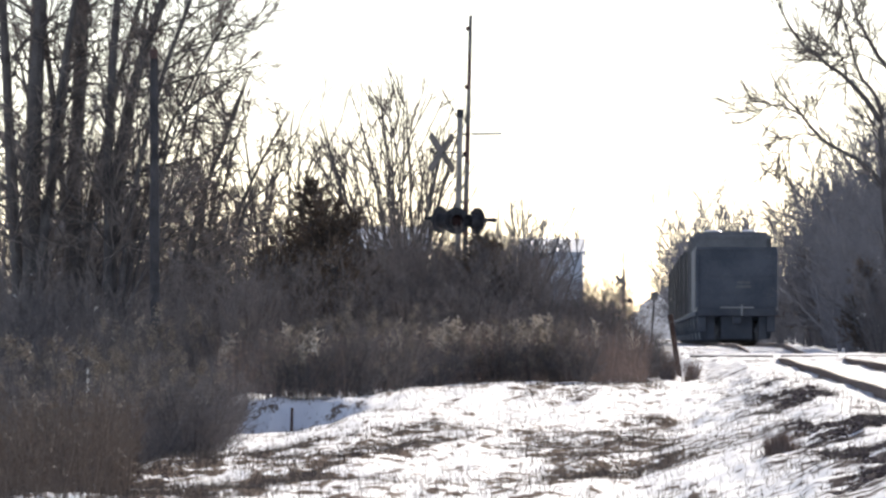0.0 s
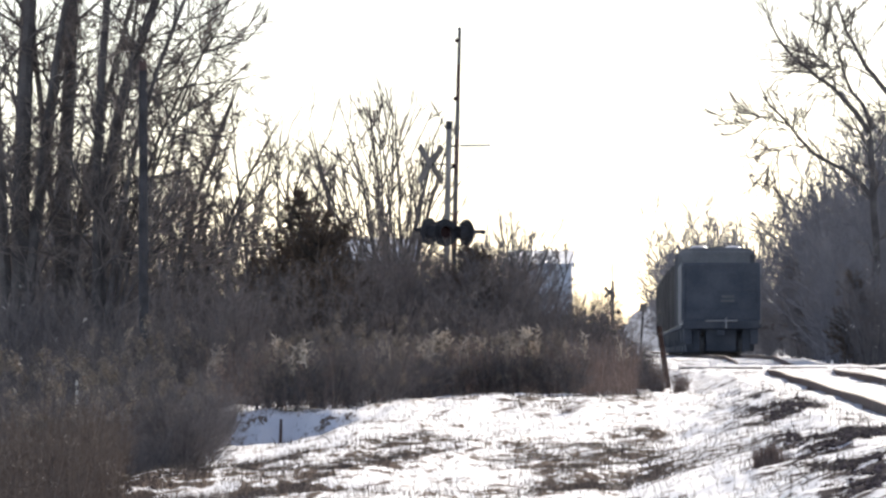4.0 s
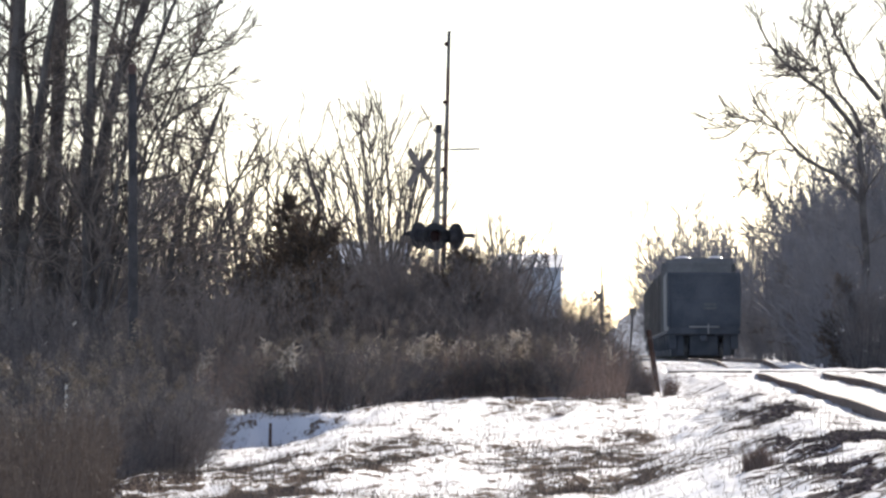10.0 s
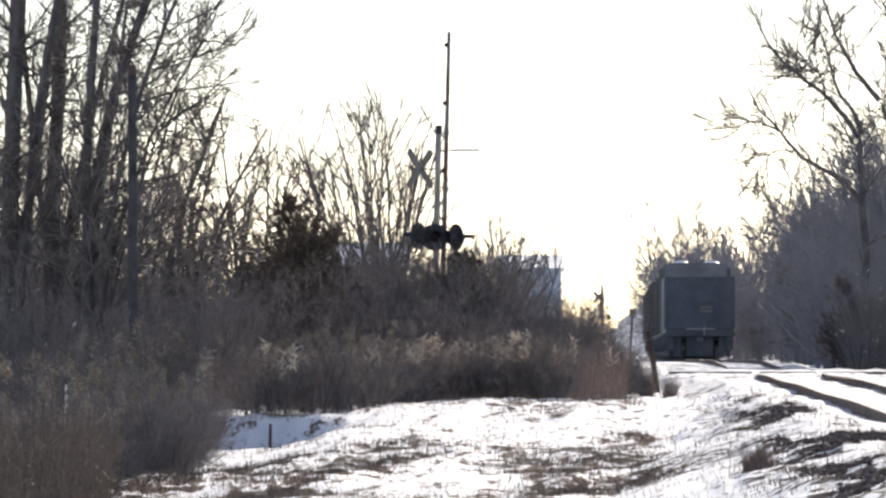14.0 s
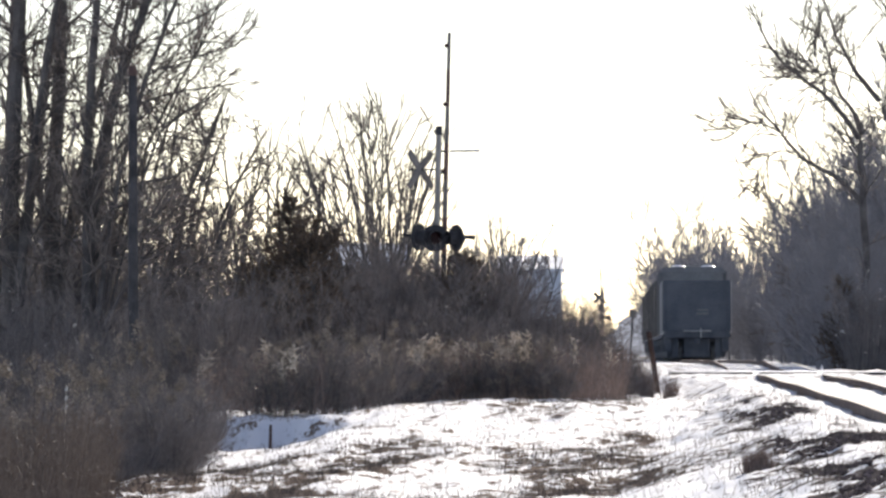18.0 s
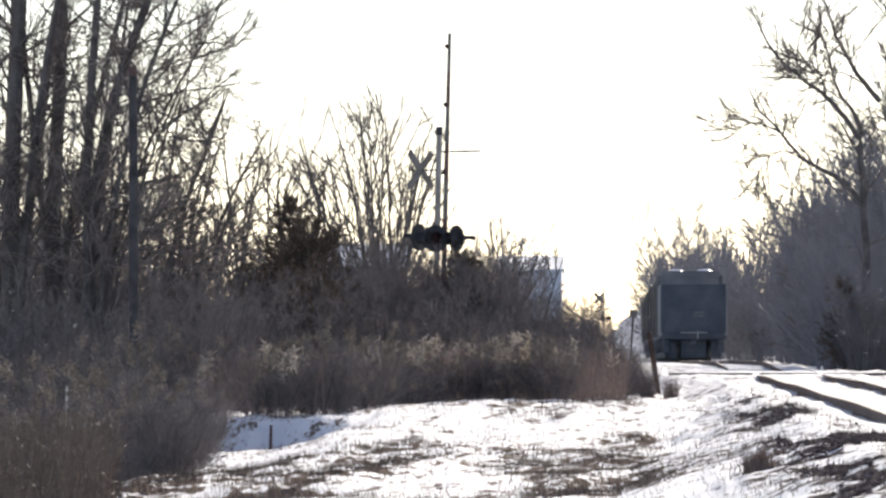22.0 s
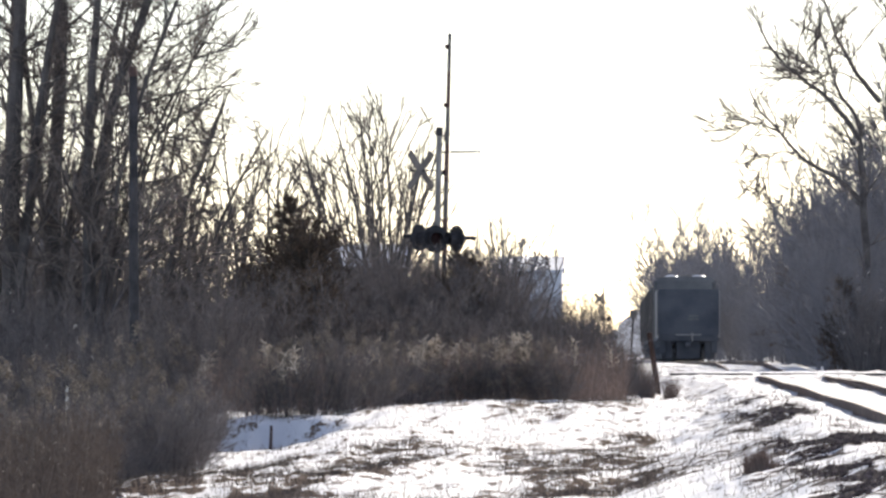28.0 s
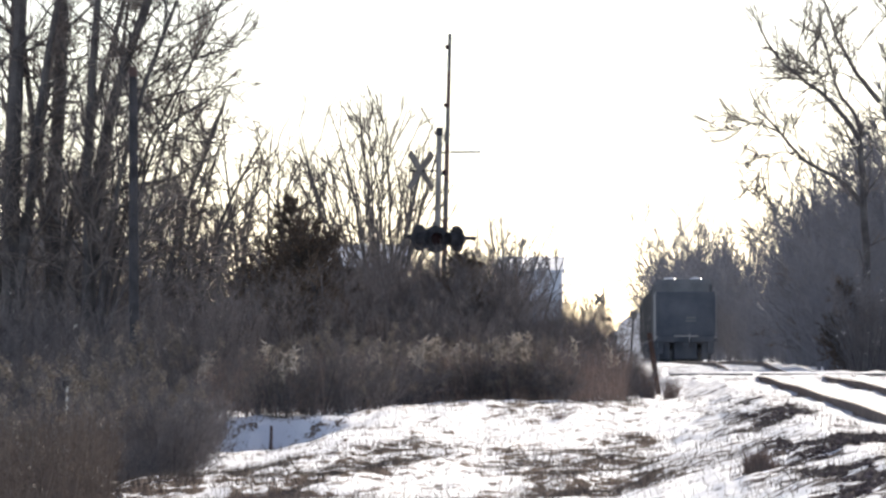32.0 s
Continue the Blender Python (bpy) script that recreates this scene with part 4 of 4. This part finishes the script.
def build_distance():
    """A glowing strip for the hazy wooded rise on the horizon, where the line ends."""
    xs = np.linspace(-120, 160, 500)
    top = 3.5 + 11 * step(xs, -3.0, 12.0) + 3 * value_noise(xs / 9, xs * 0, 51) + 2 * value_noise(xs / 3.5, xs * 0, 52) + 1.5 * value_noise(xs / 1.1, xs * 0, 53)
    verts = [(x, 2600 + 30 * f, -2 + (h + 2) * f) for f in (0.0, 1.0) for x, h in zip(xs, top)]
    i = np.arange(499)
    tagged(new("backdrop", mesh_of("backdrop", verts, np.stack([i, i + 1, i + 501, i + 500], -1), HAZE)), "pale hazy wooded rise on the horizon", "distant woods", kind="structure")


build_distance()


# ---- weeds and grass, joined ----
def weed_template(seed, h, plume=True):
    rng = np.random.default_rng(seed)
    p0, r0 = chains(rng, np.array([[0, 0, -0.05]]), np.array([[rng.normal(0, 0.1), rng.normal(0, 0.1), 1.0]]), np.array([h]), np.array([0.006]), 4, 0.06, 0.05, 0.4)
    p1, r1 = chains(rng, *sprout(rng, p0, r0, 9, 0.15, 0.95, 50, 0.22, 0.8), 2, 0.2, -0.1)
    stalk = joined([tubes(p0, r0), tubes(p1, np.maximum(r1, 0.004))])
    if not plume:
        return stalk, None
    top = p0[:, -3:]
    p2, r2 = chains(rng, *sprout(rng, top, np.full((1, 3), 0.01), 18, 0.2, 1.0, 52, 0.4, 1.0), 2, 0.22, -0.15)
    p3, r3 = chains(rng, *sprout(rng, p2, r2, 4, 0.2, 1.0, 50, 0.5, 1.0), 1, 0.1, 0.0)
    return stalk, joined([tubes(p2, np.full(r2.shape, 0.013)), tubes(p3, np.full(r3.shape, 0.012))])


WEEDS = [weed_template(400 + i, 1.35) for i in range(6)]
BARE_WEEDS = [weed_template(420 + i, 1.3, False)[0] for i in range(6)]


def weed_stand(name, label, seed, count, where, hr, plume_share, stalk_mat=WEED):
    r = random.Random(seed)
    rows, heads = [], []
    for _ in range(count):
        x, y = where(r)
        h = r.uniform(*hr) / 1.35
        row = (r.randrange(6), x, y, float(ground_z(x, y)), r.uniform(0, 6.28), h ** 0.5, h)
        rows.append(row)
        tuft = float(value_noise(np.array(x / 0.45), np.array(y / 5.0), 31))  # plumes stand in drifts
        if r.random() < plume_share * (11 if x < -1.4 else 3) * max(0.0, tuft - 0.55) * min(1.0, max(0.0, (h - 0.62) * 4)) and h < 1.2:
            heads.append(row)
    both = [a for a, b in WEEDS] + BARE_WEEDS
    picked = [(k if row in heads else k + 6, *row[1:]) for row in rows for k in (row[0],)] if len(rows) < 400 else [(row[0] + 6 * (i % 2), *row[1:]) for i, row in enumerate(rows)]
    tagged(new(name, mesh_of(name, *scattered(both, picked), stalk_mat)), label, "weeds", kind="stuff")
    if heads:
        tagged(new(name + "_plumes", mesh_of(name + "_plumes", *scattered([b for a, b in WEEDS], heads), PLUME)), "pale fluffy seed plumes on dry weeds", "weeds", kind="stuff")


def front_strip(r):
    u = r.uniform(-50, 1.5)
    d = r.uniform(148 + 10 * min(1, max(0, (u + 35) / 8)), 172)
    return u * d / 1000, d


def left_bank(r):
    d = r.uniform(80, 106)
    return float(np.interp(d, (80, 106), (-4.8, -6.2)) - abs(r.gauss(0, 1.3))), d


weed_stand("dry_weeds", "brown dry weeds standing along the edge of the snow", 501, 1500, front_strip, (0.85, 1.4), 0.19)
weed_stand("bank_weeds", "dense rusty brown dry grass and weeds on the ditch bank", 502, 1100, left_bank, (0.75, 1.25), 0.0, RUST)
for i in range(48):
    d = 96 + 66 * rngp.random()
    x = float(np.interp(d, (99, 112, 135, 162), (-6.2, -5.9, -6.9, -7.4))) - rngp.random() * 5.5
    shrub(x, d, rngp.uniform(1.5, 2.6), 0.7, rngp.randrange(5), "low tangled brown shrub on the ditch bank", "shrubs on the bank")


for i in range(22):
    x = -6.5 + 0.26 * i + rngp.uniform(-0.1, 0.1)
    d = 150.4 + 9 * min(1.0, max(0.0, (x + 4.9) / 1.6)) + rngp.uniform(-1.2, 1.2)
    shrub(x, d, rngp.uniform(1.0, 1.65) if x < -3.5 else rngp.uniform(0.8, 1.3), 0.55, rngp.randrange(5), "low tangled brown shrub at the edge of the snow", "shrubs on the bank")
for i in range(9):
    x, d = -6.0 - 0.2 * i + rngp.uniform(-0.2, 0.2), 112 + 2.5 * rngp.random() * i
    shrub(x, d, rngp.uniform(1.2, 1.7), 0.6, rngp.randrange(5), "low tangled brown shrub on the ditch bank", "shrubs on the bank")
for i in range(7):
    x, d = 0.0 + 0.11 * i, 184 + rngp.uniform(-5, 5)
    shrub(x, d, rngp.uniform(0.55, 0.95), 0.3, rngp.randrange(5), "small brown bush beside the leaning post", "shrubs by the post")


for x, d, h in ((-8.75, 152, 2.6), (-9.0, 150, 2.2), (-8.3, 151, 2.0), (-8.8, 153.5, 3.0)):
    shrub(x, d, h, 0.7, rngp.randrange(5), "tangled brown shrub before the pole", "shrubs on the bank")


for i in range(30):
    d = 104 + 44 * rngp.random()
    x = float(np.interp(d, (99, 112, 135, 150), (-5.9, -5.55, -6.5, -7.0))) - 2.2 * rngp.random() ** 1.5
    shrub(x, d, rngp.uniform(0.9, 1.5), 0.5, rngp.randrange(5), "low dark tangle of bare stems beside the ditch", "shrubs by the ditch")
# tall brush before the trunks of the tall trees
for i in range(24):
    d = rngp.uniform(157, 166)
    x = at(-78 + 1.45 * i + rngp.uniform(-0.6, 0.6), d)
    shrub(x, d, rngp.uniform(2.8, 4.0), 0.95, rngp.randrange(5))


def glint_shrub(x, y, h, low, seed, n):
    """A bare shrub with a few pale leaves, added in place of sun glints on its twigs."""
    rng = np.random.default_rng(seed)
    s = thing("shrub", pose(x, y, float(ground_z(x, y)) - 0.05), "bare shrub with pale leaves added as sun glints", "shrub", "shrubs with pale leaves")
    w = 0.8
    for k, name, mat in ((0, "trunk", BARK), (1, "crown", BRUSH)):
        ob = part(name, SHRUB_MESHES[seed % 5][k], mat, s)
        ob.matrix_basis = Matrix.Diagonal((w, w, h / 3.0, 1))
    for k in range(n):
        a, r, q = rng.uniform(2.6, 6.8), rng.uniform(0.2, 0.75), rng.uniform(0.025, 0.05)
        m = pose(r * math.cos(a), r * math.sin(a), rng.uniform(low, h * 0.95), rng.uniform(-60, 60), rng.uniform(-60, 60), rng.uniform(0, 360))
        bm = bmesh.new()
        v = [bm.verts.new(m @ Vector(p)) for p in ((-1.6 * q, 0, 0), (0, 0.6 * q, 0.3 * q), (1.8 * q, 0, 0), (0, -0.6 * q, 0.3 * q), (0, 0, -0.1 * q))]
        for f in ((0, 4, 1), (1, 4, 2), (2, 4, 3), (3, 4, 0)):
            bm.faces.new([v[i] for i in f])
        part("leaf", bm, PALE, s, "pale leaf standing in for a sun glint")


glint_shrub(6.95, 235.5, 3.3, 0.6, 91, 16)
glint_shrub(7.35, 236.5, 3.0, 0.8, 92, 9)
glint_shrub(-10.9, 156, 3.6, 1.6, 93, 8)
glint_shrub(-9.9, 155, 3.2, 1.2, 94, 7)


def pale_stalk():
    x, y = -7.0, 108.0
    s = thing("dead_stalk", pose(x, y, float(ground_z(x, y))), "single pale dead stalk among brown weeds", "weed")
    top = 1.22 - float(ground_z(x, y))
    part("stem", rod((0, 0, -0.05), (0.03, 0, top), 0.008, 0.006, 6), PLUME, s)
    for k in range(3):
        part("seed_head", rod((0.03, 0, top - 0.32 + 0.12 * k), (0.045, 0, top - 0.26 + 0.12 * k), 0.02, 0.01, 6), PALE, s, "pale seed head")


pale_stalk()


def build_grass():
    rng = np.random.default_rng(77)
    n = 150000
    y = 66 + 92 * rng.random(n) ** 0.9
    x = rng.uniform(-6.4, 3.0, n)
    keep = ((bare_amount(x, y) > rng.uniform(0.15, 0.75, n)) & ((x < 0.7) | (rng.random(n) < 0.5))) | (rng.random(n) < 0.08)
    x, y = x[keep], y[keep]
    p = np.stack([x, y, ground_z(x, y) - 0.02], -1)
    d = np.stack([rng.normal(0, 0.35, len(x)), rng.normal(0, 0.35, len(x)), np.ones(len(x))], -1)
    pts, rad = chains(rng, p, d, 0.035 + 0.13 * rng.random(len(x)) ** 2, np.full(len(x), 0.0046), 1, 0.05, 0)
    tagged(new("dry_grass", mesh_of("dry_grass", *tubes(pts, rad), STRAW)), "short dry brown grass poking through the snow", "grass", kind="stuff")


build_grass()


def grass_tuft(x, y, h, n, seed):
    rng = np.random.default_rng(seed)
    p = np.stack([rng.normal(0, 0.07, n), rng.normal(0, 0.07, n), np.full(n, -0.03)], -1)
    d = np.stack([rng.normal(0, 0.25, n), rng.normal(0, 0.25, n), np.ones(n)], -1)
    pts, rad = chains(rng, p, d, h * rng.uniform(0.5, 1.0, n), np.full(n, 0.005), 2, 0.08, 0)
    t = new("grass_tuft", mesh_of("grass_tuft", *tubes(pts, rad), WEED))
    t.matrix_basis = pose(x, y, float(ground_z(x, y)))
    tagged(t, "dark brown tuft of dry grass in the snow", "grass tuft", "grass tufts")


def build_clods():
    """Dark lumps of soil and ballast that stand out of the thin snow."""
    rng = np.random.default_rng(78)
    n = 60000
    y = 66 + 130 * rng.random(n)
    x = rng.uniform(-6.4, 3.1, n)
    shoulder = x > 0.8
    size = rng.uniform(0.012, 0.034, n) * np.where(shoulder, 1.0, 0.7)
    keep = (bare_amount(x, y) > np.where(shoulder, 0.62, 0.85) + 0.25 * rng.random(n)) & (np.abs(x - track_x(y)) > np.interp(y, (80, 120), (1.05, 1.4)))
    x, y, size = x[keep], y[keep], size[keep]
    m = len(x)
    unit = np.array([(1, 0, 0), (0, 1, 0), (-1, 0, 0), (0, -1, 0), (0, 0, 1), (0, 0, -1)], float)
    v = unit[None] * (1 + rng.uniform(-0.35, 0.35, (m, 6, 1))) * size[:, None, None] * np.array([1.5, 1.5, 0.9])
    turn = rng.uniform(0, 6.28, m)
    c, d = np.cos(turn)[:, None], np.sin(turn)[:, None]
    v = np.stack([v[..., 0] * c - v[..., 1] * d, v[..., 0] * d + v[..., 1] * c, v[..., 2]], -1)
    v = v + np.stack([x, y, ground_z(x, y) + size * 0.25], -1)[:, None]
    f = np.array([(0, 1, 4), (1, 2, 4), (2, 3, 4), (3, 0, 4), (1, 0, 5), (2, 1, 5), (3, 2, 5), (0, 3, 5)])
    f = f[None] + 6 * np.arange(m)[:, None, None]
    tagged(new("soil_clods", mesh_of("soil_clods", v.reshape(-1, 3), f.reshape(-1, 3), SOIL)), "dark clods and ballast stones showing through the snow", "stones", kind="stuff")


build_clods()
grass_tuft(1.48, 86, 0.33, 380, 81)
grass_tuft(-0.9, 140, 0.2, 60, 82)
grass_tuft(1.2, 176, 0.7, 160, 83)
grass_tuft(0.75, 182, 0.9, 200, 84)
grass_tuft(0.55, 186, 0.9, 200, 85)


def stake():
    x, y = -5.85, 144.8
    s = thing("stake", pose(x, y, float(ground_z(x, y))), "short thin dark stake standing in the snow", "stake")
    part("shaft", rod((0, 0, -0.05), (0.01, 0, 0.42), 0.03, 0.025, 7), POSTWOOD, s)


stake()


# ---- birds ----
def bird(label):
    """A small dark songbird in flight, heading along +X."""
    b = thing("bird", pose(0, 0, 0), label, "bird", "flying birds")
    bm = bmesh.new()
    bmesh.ops.create_uvsphere(bm, u_segments=10, v_segments=6, radius=0.5, matrix=Matrix.Diagonal((0.13, 0.05, 0.05, 1)))
    part("body", bm, BLACKMETAL, b)
    bm = bmesh.new()
    bmesh.ops.create_uvsphere(bm, u_segments=8, v_segments=6, radius=0.021, matrix=Matrix.Translation((0.062, 0, 0.012)))
    head = part("head", bm, BLACKMETAL, b)
    part("beak", rod((0.08, 0, 0.012), (0.097, 0, 0.01), 0.005, 0.001, 6), POSTWOOD, head)
    part("tail", prism(((-0.12, 0.0), (-0.05, 0.004), (-0.05, -0.004)), -0.018, 0.018), BLACKMETAL, b)
    for s in (-1, 1):
        bm = bmesh.new()
        pts = ((0.035, 0.012), (0.03, 0.07), (-0.015, 0.125), (-0.03, 0.06), (-0.035, 0.012))
        top = [bm.verts.new((x, s * y, 0.012 + y * 0.35 + 0.003)) for x, y in pts]
        low = [bm.verts.new((x, s * y, 0.012 + y * 0.35 - 0.003)) for x, y in pts]
        bm.faces.new(top), bm.faces.new(low[::-1])
        for k in range(5):
            bm.faces.new((top[k], low[k], low[(k + 1) % 5], top[(k + 1) % 5]))
        bmesh.ops.recalc_face_normals(bm, faces=bm.faces)
        part("wing", bm, BLACKMETAL, b)
    return b


BIRD_HIGH = bird("small dark bird flying high over the verge")
BIRD_LOW = bird("small dark bird flying low towards the trees")


# ---- train ----
def wheelset(parent, y):
    ax = part("wheelset", rod((-0.8, 0, 0), (0.8, 0, 0), 0.08, sides=12), WHEEL, parent)
    ax.matrix_basis = pose(0, y, 0.42)
    for s in (-1, 1):
        bm = rod((s * 0.70, 0, 0), (s * 0.83, 0, 0), 0.42, sides=28)
        rod((s * 0.68, 0, 0), (s * 0.70, 0, 0), 0.45, sides=28, bm=bm)
        part("wheel", bm, TREAD, ax, "wheel with a worn steel tread")
        part("hub", rod((s * 0.83, 0, 0), (s * 0.88, 0, 0), 0.16, sides=12), WHEEL, ax)
    return ax


def truck(car, y, spin):
    for s in (-1, 1):
        bm = prism(((0, 0.42), (0, 0.62), (0.1, 0.62), (0.1, 0.42)), -0.95, 0.95)
        bmesh.ops.translate(bm, vec=(s * 0.98 - 0.05, 0, -0.05), verts=bm.verts)
        box(s * 0.98 - 0.06, s * 0.98 + 0.06, -0.35, 0.35, 0.25, 0.75, 0.03, bm)
        bmesh.ops.translate(bm, vec=(0, y, 0), verts=bm.verts)
        part("side_frame", bm, HAZYFRAME, car)
    part("bolster", box(-1.1, 1.1, y - 0.2, y + 0.2, 0.4, 0.85, 0.03), HAZYFRAME, car)
    # plate added behind the wheels to close the gap where shade lies
    part("gap_plate", box(-0.95, 0.95, y - 0.36, y - 0.28, 0.1, 0.85, 0.02), HAZYFRAME, car)
    for dy in (-0.85, 0.85):
        spin.append(wheelset(car, y + dy))


def rail_car(name, label, height, length, body, end, covered, marks):
    """A hopper car; its rear end stands at the origin, on the rails, and it heads along +Y."""
    spin = []
    c = thing(name, pose(0, 0, 0), label, "freight car", "cars of the train")
    w, top, low = 1.5, height - (0.22 if covered else 0.0), 1.36
    for s in (-1, 1):
        bm = box(s * w - 0.05, s * w + 0.05, 0.12, length - 0.12, low - 0.15, top)
        part("side_wall", bm, body, c)
        n = 9
        for i in range(n + 1):
            y = 0.2 + (length - 0.4) * i / n
            part("side_post", box(s * (w + 0.05), s * (w + 0.05) + s * 0.06, y - 0.05, y + 0.05, low - 0.1, top - 0.05) if s > 0 else
                 box(s * (w + 0.05) - 0.06, s * (w + 0.05), y - 0.05, y + 0.05, low - 0.1, top - 0.05), body, c)
        part("side_sill", box(s * w - 0.08, s * w + 0.08, 0, length, low - 0.3, low - 0.15, 0.01), HAZYFRAME, c)
    for y0, y1 in ((0.0, 0.12), (length - 0.12, length)):
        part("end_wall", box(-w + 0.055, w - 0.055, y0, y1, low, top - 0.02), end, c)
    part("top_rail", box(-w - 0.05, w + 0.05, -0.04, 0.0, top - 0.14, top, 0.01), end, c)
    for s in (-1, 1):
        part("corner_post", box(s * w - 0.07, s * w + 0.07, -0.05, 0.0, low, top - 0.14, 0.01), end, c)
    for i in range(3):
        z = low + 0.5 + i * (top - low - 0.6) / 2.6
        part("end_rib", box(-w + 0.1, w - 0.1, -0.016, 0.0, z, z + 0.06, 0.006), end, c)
    part("end_sill", box(-1.5, 1.5, -0.14, 0.12, low - 0.32, low - 0.002, 0.02), HAZYFRAME, c)
    part("center_sill", box(-0.3, 0.3, 0.15, length - 0.15, 0.75, 1.05), HAZYFRAME, c)
    # bays drawn wide and low so that the space beneath stays dark
    part("slope_sheet", prism(((-1.45, 1.04), (-1.35, 0.14), (1.35, 0.14), (1.45, 1.04)), 3.0, length - 3.0), HAZYFRAME, c)
    # blocks and plates added to fill the shade under both car ends
    for sy in (0, 1):
        for s in (-1, 1):
            y0 = 0.02 if sy == 0 else length - 0.32
            bm = box(s * 1.32 - 0.16, s * 1.32 + 0.16, y0, y0 + 0.3, 0.42, low - 0.32, 0.02)
            part("corner_step", bm, HAZYFRAME, c, "grey block filling the shade below the corner")
    for x0, x1 in ((-1.16, -0.84), (-0.6, 0.6), (0.84, 1.16)):
        part("end_gap_plate", box(x0, x1, 0.2, 0.3, 0.14, low - 0.33, 0.02), HAZYFRAME, c)
    part("coupler", box(-0.14, 0.14, -0.65, -0.02, 0.76, 1.0, 0.03), HAZYFRAME, c)
    part("hand_bar", rod((-0.62, -0.2, 1.36), (0.66, -0.2, 1.36), 0.032, sides=8), CARPALE, c, "pale grab bar across the end")
    part("brake_pipe", rod((0.2, -0.2, 1.05), (0.2, -0.2, 1.48), 0.035, sides=8), CARPALE, c)
    for i in range(6):
        part("ladder_rung", rod((1.15, -0.1, 1.5 + i * 0.36), (1.5, -0.1, 1.5 + i * 0.36), 0.012, sides=6), end, c)
    for i in range(2 if marks else 0):
        part("marking", box(0.02 - 0.04 * i, 0.52 + 0.03 * i, -0.056, -0.047, 2.27 - 0.16 * i, 2.37 - 0.16 * i), MARKING, c, "faded illegible marking")
    if covered:
        side = [(-w, top), (-w + 0.01, top + 0.08), (-w + 0.06, top + 0.12), (-1.0, top + 0.15), (-0.5, top + 0.16)]
        part("roof", prism(side + [(-x, z) for x, z in side[::-1]], 0.05, length - 0.05), body, c)
        for s in (-1, 1):
            for i in range(5):
                y = 1.2 + i * (length - 2.4) / 4
                bm = bmesh.new()
                bmesh.ops.create_uvsphere(bm, u_segments=14, v_segments=7, radius=0.38, matrix=Matrix.Translation((s * 0.72, y, top + 0.15)) @ Matrix.Diagonal((1, 1, 0.28, 1)))
                part("hatch", bm, HATCHSTEEL, c)
        part("roof_walk", box(-0.3, 0.3, 0.1, length - 0.1, top + 0.165, top + 0.22), GALVANISED, c)
    else:
        part("floor", box(-1.5, 1.5, 0.2, length - 0.2, low + 0.3, low + 0.4), HAZYFRAME, c)
    truck(c, 1.75, spin)
    truck(c, length - 1.75, spin)
    return c, spin


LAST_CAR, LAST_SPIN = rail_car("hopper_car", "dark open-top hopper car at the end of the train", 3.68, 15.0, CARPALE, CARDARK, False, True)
COVERED, _ = rail_car("hopper_car", "grey covered hopper car behind a lower car", 4.55, 16.0, CARGREY, CARGREY, True, False)
LOW, _ = rail_car("hopper_car", "weathered brown-grey open hopper car in the train", 4.0, 15.0, CARBROWN, CARBROWN, False, False)
HIGH, _ = rail_car("hopper_car", "weathered grey covered hopper car far along the train", 4.5, 16.0, CARBROWN, CARGREY, True, False)
CARS = [(LAST_CAR, 0.0), (COVERED, 16.2), (LOW, 33.4), (copy_thing(LOW, pose(0, 0, 0)), 49.6), (copy_thing(LOW, pose(0, 0, 0)), 65.8), (HIGH, 82.0)]
CARS += [(copy_thing(HIGH, pose(0, 0, 0)), 82.0 + 17.2 * i) for i in range(1, 7)]


# ---- what moves ----
def motions():
    # seconds and the distance of the train's end along the line
    run = ((0, 325.1), (2, 331.2), (4, 338.6), (6, 346.5), (8, 354.3), (10, 361.9), (12, 369.1), (14, 376.1), (16, 383.0), (18, 390.2),
           (20, 397.7), (22, 405.7), (24, 414.3), (26, 423.2), (28, 432.0), (30, 439.9), (32, 446.0))
    for car, ahead in CARS:
        walk(car, [(t, pose(track_x(y + ahead), y + ahead, float(rail_z(y + ahead)), 0, 0, 0.054)) for t, y in run])
    ts, ds = [r[0] for r in run], [r[1] for r in run]
    for ax in LAST_SPIN:
        y = ax.matrix_basis.translation.y
        rows = []
        for i in range(0, 161):
            t = i * 0.2
            rows.append((t, pose(0, y, 0.42, -math.degrees((np.interp(t, ts, ds) - ds[0]) / 0.42) % 360)))
        walk(ax, rows)
    for b, flight in ((BIRD_HIGH, ((0, -4.2, 8.1), (0.2, -2.2, 7.66), (0.3, -1.17, 7.42), (0.4, -0.16, 7.35), (0.5, 0.83, 7.38), (0.7, 2.9, 7.65), (1.2, 8, 8.6), (3, 26, 12), (32, 310, 60))),
                      (BIRD_LOW, ((0, -24, 3.6), (2.0, -3.8, 5.0), (2.2, -1.82, 5.35), (2.3, -0.81, 5.48), (2.4, 0.2, 5.47), (2.5, 1.19, 5.4), (2.6, 2.15, 5.19), (2.7, 3.13, 4.95), (3.0, 6, 4.6), (6, 36, 8), (32, 300, 50)))):
        walk(b, [(t, pose(x, 150, z, 0, 0, 8)) for t, x, z in flight])
    swing = ((0, 0), (17.6, 0), (18.2, 2), (19, 8), (20, 20), (21, 34), (22, 50), (23.5, 72), (25, 86), (26, 90), (32, 90))
    walk(FAR_GATE, [(t, pose(0, 0.1, 2.82 - FAR_GROUND, 0, -a, 0)) for t, a in swing])


motions()
